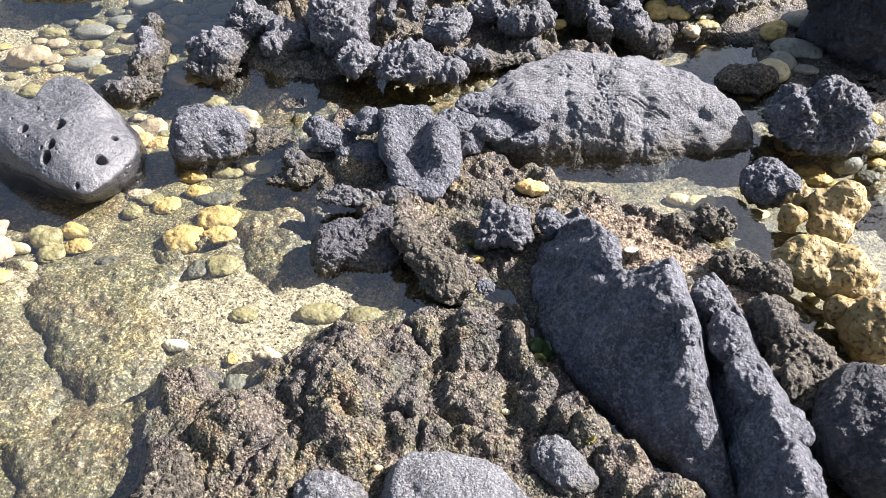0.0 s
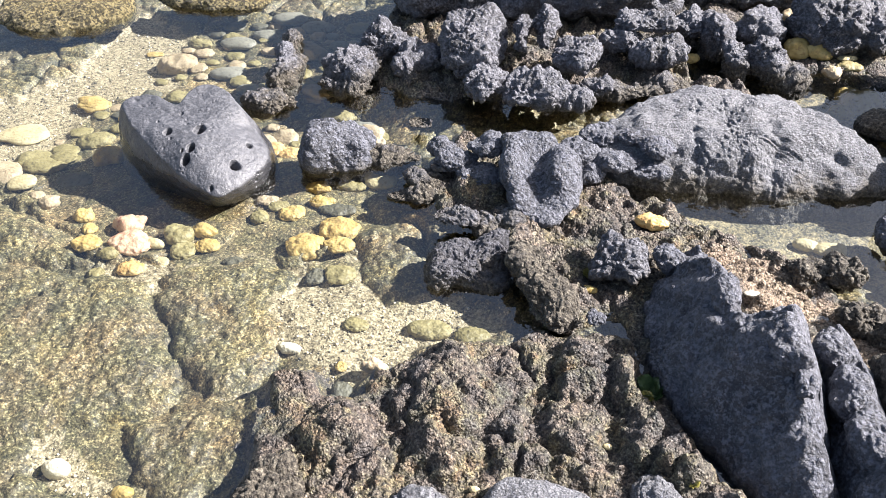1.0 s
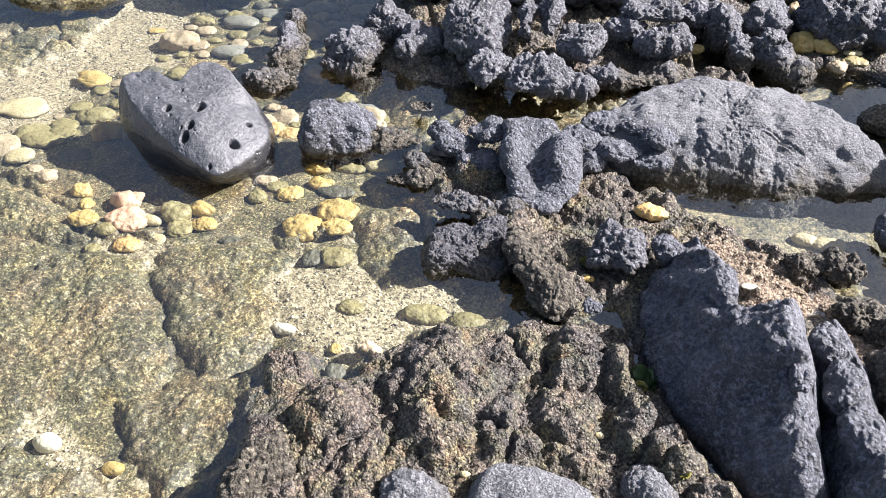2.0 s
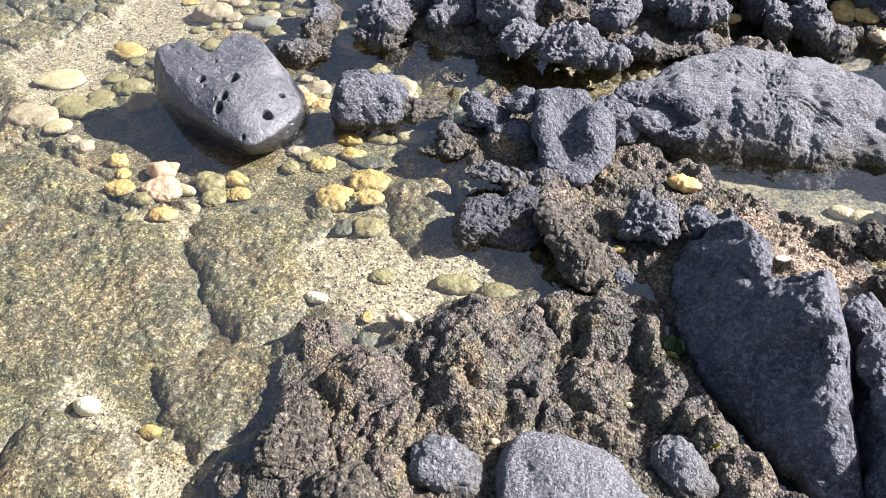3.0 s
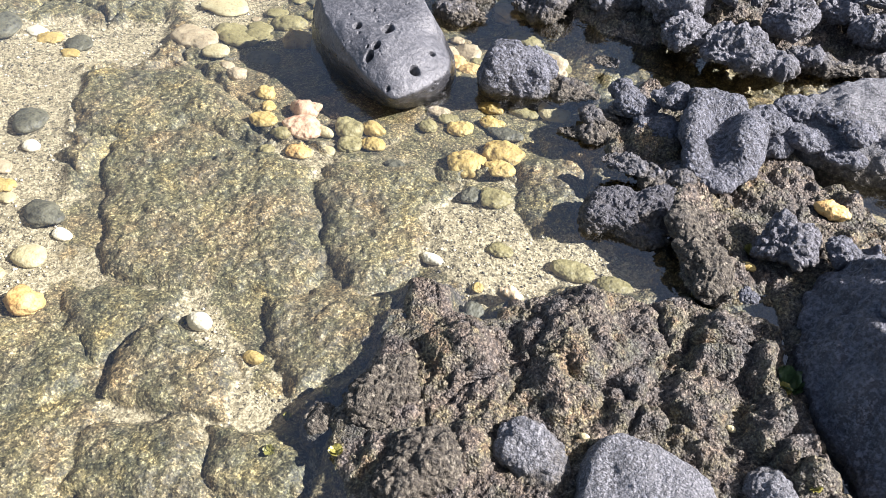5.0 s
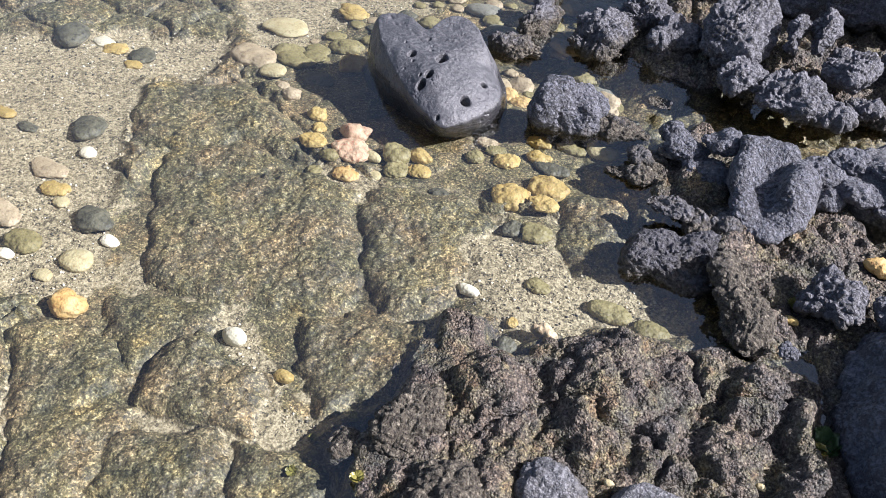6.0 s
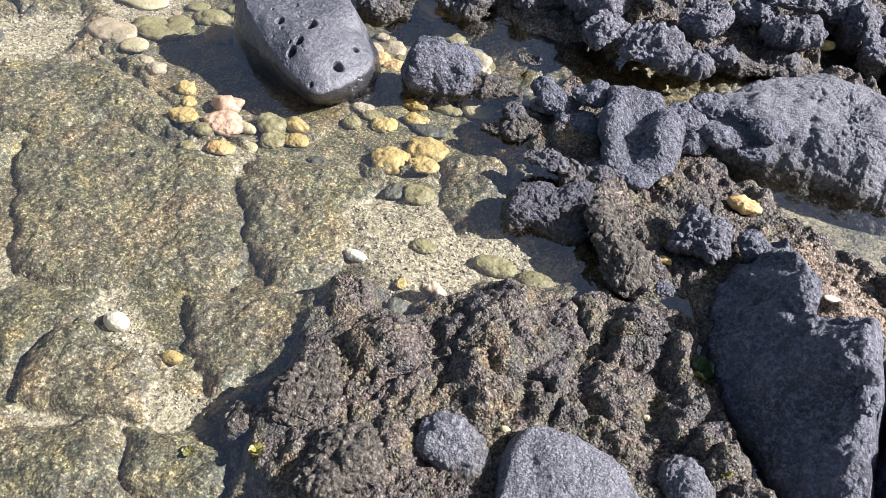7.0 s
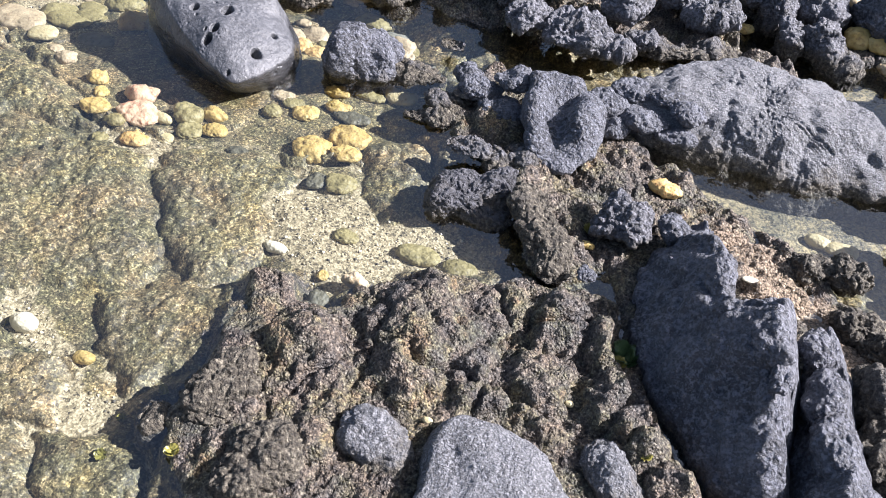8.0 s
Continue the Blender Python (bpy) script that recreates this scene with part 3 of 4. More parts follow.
SAND = [
    [(-0.703, 1.504), (-0.511, 1.613), (-0.428, 1.517), (-0.249, 1.563), (-0.102, 1.493), (-0.092, 1.454), (-0.285, 1.401), (-0.354, 1.293), (-0.45, 1.25), (-0.549, 1.294), (-0.625, 1.321)],
    [(-2.9, 1.55), (-2.426, 1.70), (-2.233, 1.931), (-1.931, 2.066), (-1.824, 1.773), (-1.983, 1.666), (-1.869, 1.52), (-1.642, 1.199), (-1.536, 1.078), (-1.439, 0.947), (-1.45, 0.80), (-2.2, 0.8), (-2.9, 1.2)],
    [(-1.796, 3.156), (-1.502, 2.981), (-1.412, 2.587), (-1.65, 2.407), (-1.632, 2.094), (-1.746, 2.0), (-2.1, 2.3), (-1.85, 2.631)],
    [(-0.876, 0.856), (-0.729, 0.873), (-0.699, 0.801), (-0.817, 0.81)],
    [(-1.049, 0.691), (-0.981, 0.726), (-0.936, 0.696), (-1.02, 0.673)],
    [(-1.10, 0.975), (-1.06, 1.02), (-0.973, 0.985), (-0.87, 0.905), (-0.899, 0.88), (-1.005, 0.902)],
]
POOL = [(-1.60, 1.88), (-1.45, 1.72), (-1.20, 1.62), (-0.95, 1.66), (-0.70, 1.66), (-0.48, 1.85), (-0.45, 2.15), (-0.60, 2.4), (-0.8, 2.6), (-0.75, 3.1), (-1.4, 3.1), (-1.55, 2.5), (-1.75, 2.1)]
DEEP = [(-2.6, 1.9), (-1.75, 1.75), (-1.42, 1.95), (-1.2, 2.2), (-0.75, 2.2), (-0.5, 2.35), (-0.75, 2.75), (-0.7, 3.4), (-2.6, 3.4)]
CHANNEL = [(0.20, 2.02), (0.45, 2.10), (0.896, 2.14), (1.2, 2.05), (1.25, 1.6), (1.0, 1.45), (0.85, 1.5), (0.80, 1.70), (0.613, 1.775), (0.405, 1.85)]
RIDGE = [(0.30, 1.62), (0.265, 1.49), (0.265, 1.34), (0.30, 1.2), (0.37, 1.08), (0.46, 0.95), (0.54, 0.95), (0.55, 1.2), (0.56, 1.36), (0.48, 1.39), (0.42, 1.42), (0.41, 1.54)]
TAN = [(0.343, 1.733), (0.429, 1.785), (0.547, 1.738), (0.645, 1.67), (0.695, 1.581), (0.74, 1.525), (0.825, 1.393), (0.873, 1.225), (0.872, 1.149), (0.776, 1.149), (0.731, 1.29), (0.698, 1.467), (0.61, 1.529), (0.466, 1.512), (0.446, 1.64)]
POOL_FAR = [(0.433, 2.839), (0.616, 2.838), (0.739, 2.736), (1.069, 2.639), (1.031, 2.392), (0.842, 2.392), (0.717, 2.502), (0.546, 2.622), (0.431, 2.623)]


def ground_height(x, y):
    p = np.stack((x, y, np.zeros_like(x)), 1)
    wx = x + 0.045 * fbm(p, 6, 3, 41)
    wy = y + 0.045 * fbm(p, 6, 3, 45)
    sand = np.maximum.reduce([inside(wx, wy, s, 0.035) for s in SAND])
    pool = inside(wx, wy, POOL, 0.05)
    channel = np.maximum(inside(wx, wy, CHANNEL, 0.04), inside(wx, wy, POOL_FAR, 0.03))
    crust = np.maximum.reduce([inside(wx, wy, CRUST, 0.065), inside(wx, wy, SHELF, 0.04), inside(wx, wy, UPPER, 0.06)]) * (1 - channel)
    under = inside(x, y, RIDGE, 0.02)
    crust = np.maximum(crust, step(0.0, 1.5, np.hypot(x + 0.4, y - 1.6) - 3.4))
    plate = np.clip(1 - sand, 0, 1) * (1 - 0.5 * under) * (1 - 0.25 * pool) * (1 - 0.8 * channel)
    known = np.full(len(x), -1.0)
    raised = np.zeros(len(x))
    near = (x > -2.1) & (x < -0.1) & (y > 0.25) & (y < 2.0)
    nx, ny = (wx * 0.7 + x * 0.3)[near] + 0.014 * fbm(p[near], 22, 3, 71), (wy * 0.7 + y * 0.3)[near] + 0.014 * fbm(p[near], 22, 3, 73)
    for proud, corners in PLATES:
        d = depth_in(nx, ny, corners) + 0.010
        known[near] = np.maximum(known[near], d)
        raised[near] = np.maximum(raised[near], proud * np.sqrt(np.clip(1 - (1 - np.clip(d / 0.08, 0, 1)) ** 2, 0, 1)))
    f1, f2 = cells(np.stack((wx, wy, np.zeros_like(x)), 1), 4.6, 67)
    edge = (f2 - f1) / 4.6
    loose = 0.034 * np.sqrt(np.clip(1 - (1 - np.clip(edge / 0.05, 0, 1)) ** 2, 0, 1))
    mapped = np.maximum(step(-0.02, 0.0, known), near * inside(x, y, [(-1.66, 1.40), (-1.2, 1.6), (-0.6, 1.65), (-0.42, 1.20), (-0.70, 0.85), (-0.62, 0.60), (-1.1, 0.4), (-1.5, 0.8)], 0.03))
    slabs = np.where(mapped > 0, mapped * raised + (1 - mapped) * loose, loose)
    gapped = 1 - step(0.004, 0.018, slabs)
    z = -0.064 + 0.006 * fbm(p, 5, 3, 3)
    slabs = slabs * (1 + 0.16 * fbm(p, 4, 2, 11)) + step(0.01, 0.03, slabs) * (0.006 * billow(p, 5, 3, 15) + 0.006 * fbm(p, 11, 3, 16) + 0.0045 * (domes(p, 26, 17) - 0.5) + 0.004 * fbm(p, 60, 2, 19) - 0.007 * pits(p, 16, 0.25, 75))
    z = z + plate * (1 - 0.7 * pool) * (1 - channel) * slabs
    z = z + 0.026 * inside(wx, wy, SAND[0], 0.05)
    deep = np.maximum(inside(x, y, DEEP, 0.12), 0)
    z = z - 0.045 * deep
    plate = plate * (1 - 0.7 * gapped * step(-0.05, 0.4, fbm(p, 3.4, 3, 51)))
    hump = np.zeros(len(x))
    hx, hy = x + 0.030 * fbm(p, 9, 3, 81), y + 0.030 * fbm(p, 9, 3, 83)
    for ax, ay, rx, ry, rise in HUMPS:
        hump = np.maximum(hump, rise * np.sqrt(np.clip(1 - ((hx - ax) / rx) ** 2 - ((hy - ay) / ry) ** 2, 0, 1)))
    far_lumps = 0.026 * (domes(p, 3.6, 23) - 0.5) + 0.024 * (domes(p, 5.2, 22) - 0.5)
    here = inside(x, y, CRUST, 0.05)
    lumps = 0.050 + 0.010 * fbm(p, 4, 2, 21) + here * 1.15 * hump + (1 - here) * far_lumps + 0.014 * fbm(p, 9, 3, 25) + 0.010 * billow(p, 8, 3, 29) + 0.006 * (domes(p, 34, 30) - 0.5) + 0.005 * fbm(p, 65, 2, 31) - 0.006 * pits(p, 24, 0.3, 77)
    z = z + crust * lumps * (1 - 0.9 * under) * (1 - 0.45 * step(0.45, 0.7, x) * step(1.0, 1.2, y))
    dry = step(0.5, 0.9, crust) * (1 - 0.9 * under)
    z = np.where(z < 0.012, z + dry * (0.35 * (0.012 - z) + 0.012), z)
    out = np.maximum.reduce([-2.75 - x, x - 1.6, 0.2 - y, y - 3.3, np.zeros_like(x)])
    z = z + step(0.0, 0.2, out) * (0.035 * crust - 0.015 + 0.03 * fbm(p, 0.8, 2, 35) - z)
    z = z + 0.6 * step(3, 40, np.hypot(x, y - 1.5)) * fbm(p, 0.15, 3, 33)
    return z, plate, crust, np.maximum(channel, 0.75 * pool * (1 - step(2.2, 2.5, y)))


def spread(lo, hi, n, m, far):
    """Even steps from lo to hi, and ever wider ones out to far."""
    out = np.geomspace(1, far + 1, m + 1)[1:] - 1
    return np.concatenate((lo - out[::-1], np.linspace(lo, hi, n), hi + out))


gx, gy = spread(-2.75, 1.6, 900, 40, 300), spread(0.2, 3.3, 700, 40, 300)
xx, yy = (a.ravel() for a in np.meshgrid(gx, gy))
zz, plate_at, crust_at, silt_at = ground_height(xx, yy)
k = np.arange((len(gy) - 1) * len(gx)).reshape(-1, len(gx))[:, :-1].ravel()
ground = new("ground", mesh_of("ground", np.stack((xx, yy, zz), 1), np.stack((k, k + 1, k + len(gx) + 1, k + len(gx)), 1), GROUND))
for key, values in (("plate", plate_at), ("crust", crust_at), ("silt", silt_at), ("tan", inside(xx, yy, TAN, 0.05))):
    ground.data.attributes.new(key, "FLOAT", "POINT").data.foreach_set("value", values.astype(np.float32))
tagged(ground, "weed-filmed lava bedrock with pockets of coarse pale sand", "seabed", kind="structure")


def ground_z(x, y):
    """The ground's height, read off its grid."""
    i = np.clip(np.searchsorted(gx, x) - 1, 0, len(gx) - 2)
    j = np.clip(np.searchsorted(gy, y) - 1, 0, len(gy) - 2)
    u, v = (x - gx[i]) / (gx[i + 1] - gx[i]), (y - gy[j]) / (gy[j + 1] - gy[j])
    h = zz.reshape(len(gy), len(gx))
    return (h[j, i] * (1 - u) + h[j, i + 1] * u) * (1 - v) + (h[j + 1, i] * (1 - u) + h[j + 1, i + 1] * u) * v


FAR = 300.0
water = new("water", mesh_of("water", np.array([(-FAR, -FAR, 0), (FAR, -FAR, 0), (FAR, FAR, 0), (-FAR, FAR, 0)]), np.array([[0, 1, 2, 3]]), WATER))
water.visible_shadow = False
tagged(water, "clear shallow sea water standing in the rock pools", "water", kind="structure")


def weedy_mat():
    m = Mat("weed_turf", 0.6)
    turf = m.ramp(m.mix(0.5, m.noise(60, 7, 0.85), m.grains(140)), (0.34, (0.03, 0.024, 0.009)), (0.5, (0.10, 0.08, 0.03)), (0.66, (0.27, 0.22, 0.10)))
    return m.done(turf, m.noise(60, 7, 0.85), 0.02)


WEEDY = weedy_mat()
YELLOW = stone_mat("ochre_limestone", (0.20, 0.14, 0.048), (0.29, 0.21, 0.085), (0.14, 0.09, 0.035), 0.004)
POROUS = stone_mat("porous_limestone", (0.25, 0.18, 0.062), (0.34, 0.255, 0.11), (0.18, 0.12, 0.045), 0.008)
HEART_HOLES = [(-1.136, 1.973, 0.13, 0.0123, 0.036), (-1.045, 1.992, 0.125, 0.0171, 0.05), (-1.044, 1.913, 0.105, 0.0142, 0.042), (-1.049, 1.875, 0.1, 0.0142, 0.042), (-0.914, 1.896, 0.06, 0.0152, 0.045), (-0.9, 1.985, 0.075, 0.0095, 0.028), (-0.966, 1.926, 0.085, 0.0047, 0.014), (-0.957, 1.808, 0.06, 0.0057, 0.017), (-1.068, 1.903, 0.11, 0.0057, 0.017), (-1.184, 2.018, 0.14, 0.0047, 0.014)]


def stone(x, y, a, b, c, kind, seed, n=13):
    """A loose stone of half-sizes a, b, c, resting on the ground."""
    r = random.Random(seed)
    lobes = [(x, y, 0, 0.9 * a, 0.9 * b, 0.9 * c, 0)]
    for _ in range(3):
        w = r.uniform(0, 6.28)
        s = r.uniform(0.45, 0.65)
        lobes.append((x + 0.42 * a * math.cos(w), y + 0.42 * b * math.sin(w), r.uniform(-0.2, 0.35) * c, s * a, s * b, s * c, r.uniform(-40, 40)))
    p, nrm, quads = blob(lobes, n, 0.12 * min(a, b, c))
    lumpy = 0.3 if kind in "wcg" else 1.0
    p = p + nrm * lumpy * (0.34 * c * fbm(p, 0.5 / c, 3, seed) + 0.10 * c * (domes(p, 0.6 / c, seed + 5) - 0.6) + 0.10 * c * fbm(p, 2.4 / c, 2, seed + 9))[:, None]
    low = float(ground_z(np.array([x]), np.array([y]))[0])
    p[:, 2] += low + 0.42 * c
    if x < -1.5:
        p[:, 2] = low + 0.6 * (p[:, 2] - low)
    material, label = STONES[kind]
    name = {"w": "pebble", "c": "pebble", "d": "cobble", "g": "cobble"}.get(kind, "cobble")
    return place(name, p, quads, material, label, "stone", "loose stones in the rock pools")


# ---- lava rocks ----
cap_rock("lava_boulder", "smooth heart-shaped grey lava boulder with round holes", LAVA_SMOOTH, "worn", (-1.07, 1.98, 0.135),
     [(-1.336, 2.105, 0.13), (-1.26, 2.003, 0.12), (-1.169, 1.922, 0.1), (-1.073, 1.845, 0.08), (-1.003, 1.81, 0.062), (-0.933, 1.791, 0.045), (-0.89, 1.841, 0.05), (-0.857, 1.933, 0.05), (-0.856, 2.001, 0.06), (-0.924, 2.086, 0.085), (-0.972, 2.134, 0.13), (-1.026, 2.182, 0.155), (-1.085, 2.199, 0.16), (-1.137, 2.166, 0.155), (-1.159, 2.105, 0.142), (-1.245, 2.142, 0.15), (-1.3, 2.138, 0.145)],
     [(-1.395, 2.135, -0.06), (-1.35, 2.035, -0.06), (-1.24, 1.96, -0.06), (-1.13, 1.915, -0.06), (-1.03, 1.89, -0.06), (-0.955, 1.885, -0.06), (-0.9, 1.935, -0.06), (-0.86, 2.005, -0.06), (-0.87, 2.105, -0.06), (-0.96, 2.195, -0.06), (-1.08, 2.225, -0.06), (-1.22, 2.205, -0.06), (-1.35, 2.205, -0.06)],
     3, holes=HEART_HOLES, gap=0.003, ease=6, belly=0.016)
rock("lava_cobble", "rounded grey basalt rock with a weedy foot", LAVA, "grain",
     [(-0.698, 2.052, 0.05, 0.065, 0.077, 0.069, 0), (-0.611, 2.102, 0.03, 0.059, 0.068, 0.054, 0), (-0.66, 2.056, 0, 0.107, 0.064, 0.045, 0), (-0.663, 2.106, 0.05, 0.078, 0.06, 0.042, 0)], 56, 14, 1.3, blend=0.008)
outcrop("clinker_rock", "low dark brown clinker rock behind the holed boulder", CLINKER, "rugged",
     [(-0.958, 2.35, 0.01, 0.093, 0.064, 0.045, 0), (-0.964, 2.534, 0.01, 0.053, 0.117, 0.082, 0), (-0.991, 2.734, 0.01, 0.039, 0.069, 0.049, 0)], 30, 25)
outcrop("clinker_rock", "rough dark brown clinker rock at the pool's edge", CLINKER, "rugged",
     [(-0.519, 2.582, 0.035, 0.081, 0.103, 0.058, 0), (-0.714, 2.573, 0.032, 0.101, 0.117, 0.066, 0), (-0.639, 2.691, 0.076, 0.091, 0.09, 0.051, 0), (-0.731, 2.47, 0.014, 0.092, 0.039, 0.022, 0)], 40, 36)
outcrop("clinker_outcrop", "tall knobbly grey clinker outcrop, highest of the far rocks", CLINKER, "rugged",
     [(-0.313, 2.621, 0.117, 0.109, 0.153, 0.087, 0), (-0.252, 2.421, 0.079, 0.069, 0.076, 0.043, 0), (-0.093, 2.392, 0.077, 0.106, 0.087, 0.049, 0), (-0.002, 2.395, 0.051, 0.075, 0.063, 0.035, 0), (-0.154, 2.625, 0.157, 0.032, 0.09, 0.051, 0), (-0.082, 2.655, 0.157, 0.035, 0.09, 0.051, 0), (0.027, 2.592, 0.108, 0.077, 0.081, 0.046, 0)], 44, 47)
outcrop("clinker_outcrop", "knobbly grey clinker outcrop beside the tall one", CLINKER, "rugged",
     [(0.093, 2.471, 0.052, 0.061, 0.051, 0.029, 0), (0.173, 2.729, 0.101, 0.08, 0.061, 0.035, 0), (0.304, 2.669, 0.091, 0.085, 0.06, 0.034, 0), (0.243, 2.763, 0.141, 0.106, 0.06, 0.034, 0), (0.424, 2.867, 0.089, 0.074, 0.071, 0.04, 0), (0.168, 2.504, 0.023, 0.146, 0.047, 0.027, 0), (0.351, 2.558, 0.014, 0.129, 0.039, 0.022, 0)], 38, 58)
outcrop("clinker_rock", "small jagged dark clinker rock in a far puddle", CLINKER, "rugged",
     [(0.498, 2.815, 0.05, 0.059, 0.094, 0.094, 0), (0.549, 2.718, 0.03, 0.051, 0.072, 0.072, 0)], 30, 69)
outcrop("clinker_rock", "jagged dark clinker rock beside yellow stones", CLINKER, "rugged",
     [(0.649, 2.729, 0.04, 0.072, 0.083, 0.083, 0), (0.706, 2.673, 0, 0.072, 0.067, 0.06, 0), (0.648, 2.89, 0.05, 0.076, 0.086, 0.086, 0)], 30, 80)
outcrop("clinker_rock", "large jagged dark clinker rock behind yellow stones", CLINKER, "rugged",
     [(0.914, 2.915, 0.06, 0.133, 0.132, 0.119, 0), (1.011, 2.922, 0.05, 0.089, 0.122, 0.109, 0)], 34, 91, 1.4)
outcrop("clinker_outcrop", "long dark clinker bank closing the far side", CLINKER, "rugged",
     [(-0.032, 3.093, 0.12, 0.4, 0.18, 0.16, 0), (0.602, 3.258, 0.08, 0.35, 0.13, 0.12, 0), (-0.456, 3.092, 0.15, 0.25, 0.2, 0.2, 0)], 34, 102, 1.6)
rock("lava_boulder", "smooth grey lava boulder with a curled hollow top", LAVA, "smooth",
     [(0.013, 1.95, 0.083, 0.053, 0.11, 0.062, 0), (0.005, 1.868, 0.062, 0.049, 0.051, 0.029, 0), (-0.126, 1.976, 0.086, 0.034, 0.093, 0.053, 0), (-0.093, 1.853, 0.071, 0.039, 0.061, 0.034, 0), (-0.037, 1.805, 0.05, 0.054, 0.032, 0.018, 0), (-0.083, 2.05, 0.125, 0.067, 0.032, 0.018, 0), (-0.055, 1.962, 0.046, 0.066, 0.093, 0.053, 0)], 110, 113, 0.55, blend=0.007)
outcrop("lava_boulder", "bubbly grey lava rolls at the slab's end", LAVA, "smooth",
     [(0.055, 2.082, 0.073, 0.058, 0.046, 0.026, 0), (0.124, 2.153, 0.083, 0.069, 0.046, 0.026, 0), (0.203, 2.144, 0.094, 0.061, 0.042, 0.024, 0), (0.271, 2.092, 0.094, 0.054, 0.041, 0.023, 0), (0.168, 2.063, 0.063, 0.07, 0.046, 0.026, 0), (0.25, 2.049, 0.044, 0.06, 0.038, 0.022, 0), (0.08, 2.031, 0.034, 0.055, 0.042, 0.024, 0)], 34, 127, 0.9)
outcrop("lava_boulder", "ropy grey lava rolls beside the curled boulder", LAVA, "smooth",
     [(-0.206, 2.053, 0.093, 0.068, 0.046, 0.026, 0), (-0.287, 2.022, 0.063, 0.058, 0.05, 0.028, 0), (-0.221, 1.977, 0.042, 0.072, 0.053, 0.03, 0), (-0.337, 2.072, 0.065, 0.042, 0.035, 0.02, 0)], 36, 119, 0.9)
outcrop("clinker_rock", "low wet dark clinker lumps beside the pool", CLINKER, "rugged",
     [(-0.381, 1.985, 0.023, 0.075, 0.047, 0.026, 0), (-0.4, 1.909, 0.004, 0.08, 0.038, 0.022, 0), (-0.436, 2.24, 0.034, 0.058, 0.041, 0.023, 0), (-0.491, 2.105, -0.009, 0.082, 0.057, 0.032, 0), (-0.326, 2.002, 0.044, 0.049, 0.038, 0.022, 0)], 34, 124, 0.8)
outcrop("clinker_rock", "dark clinker rock below the curled boulder", CLINKER, "rugged",
     [(-0.267, 1.776, 0.052, 0.069, 0.053, 0.03, 0), (-0.155, 1.79, 0.023, 0.072, 0.045, 0.025, 0)], 40, 135, 0.8)
rock("clinker_rock", "dark knob of clinker standing at the sand's edge", DARK, "rugged",
     [(-0.21, 1.64, -0.01, 0.09, 0.09, 0.08, 0), (-0.15, 1.68, 0.02, 0.055, 0.05, 0.05, 0), (-0.26, 1.61, -0.01, 0.058, 0.065, 0.055, 0), (-0.15, 1.60, -0.01, 0.055, 0.06, 0.045, 0)], 80, 146, 0.75, blend=0.008)
rock("clinker_rock", "long brown weedy clinker rib between dark knobs", BROWN, "rugged",
     [(-0.052, 1.623, 0.062, 0.05, 0.057, 0.032, 0), (-0.01, 1.552, 0.051, 0.052, 0.062, 0.035, 0), (0.03, 1.487, 0.036, 0.051, 0.057, 0.033, 0), (0.047, 1.443, 0.024, 0.045, 0.041, 0.023, 0)], 70, 157, 0.7, blend=0.012)
rock("clinker_rock", "blocky dark clinker knob above the ridge", CLINKER, "rugged",
     [(0.173, 1.636, 0.071, 0.063, 0.062, 0.035, 0), (0.142, 1.616, 0.054, 0.038, 0.042, 0.024, 0)], 56, 168, 0.9)
rock("lava_cobble", "rounded bluish basalt knob at the ridge's head", LAVA, "smooth",
     [(0.278, 1.64, 0.084, 0.035, 0.041, 0.023, 0)], 44, 179)
rock("lava_cobble", "small grey basalt knob in the brown crust", LAVA, "smooth",
     [(0.116, 1.437, 0.056, 0.022, 0.03, 0.017, 0)], 36, 190)
cap_rock("lava_slab", "broad low grey lava slab with a granular cracked top", LAVA_GREY, "grain", (0.50, 2.19, 0.125),
     [(0.07, 2.15, 0.08), (0.16, 2.26, 0.09), (0.27, 2.36, 0.10), (0.42, 2.42, 0.10), (0.62, 2.44, 0.09), (0.75, 2.37, 0.08), (0.83, 2.25, 0.08), (0.90, 2.13, 0.07), (0.90, 2.06, 0.03), (0.73, 2.025, 0.03), (0.58, 2.005, 0.03), (0.484, 2.02, 0.03), (0.35, 2.015, 0.03), (0.248, 2.02, 0.03), (0.13, 2.05, 0.03)],
     [(0.00, 2.18), (0.09, 2.33), (0.20, 2.44), (0.41, 2.51), (0.65, 2.53), (0.80, 2.47), (0.90, 2.33), (0.975, 2.16), (0.97, 2.04), (0.755, 2.0), (0.60, 1.98), (0.49, 1.995), (0.36, 1.99), (0.235, 2.0), (0.10, 2.03)],
     201, 1.1, grooves=[(0.399, 2.399, 0.38, 2.132, 0.004, 0.005), (0.38, 2.132, 0.467, 1.876, 0.004, 0.005), (0.383, 2.162, 0.522, 2.146, 0.004, 0.005), (0.522, 2.146, 0.668, 2.088, 0.004, 0.005), (0.608, 2.074, 0.593, 1.901, 0.004, 0.005), (0.464, 2.349, 0.487, 2.132, 0.004, 0.005), (0.792, 2.251, 0.74, 1.939, 0.004, 0.005), (0.203, 2.048, 0.359, 2.006, 0.004, 0.005)], gap=0.0046)
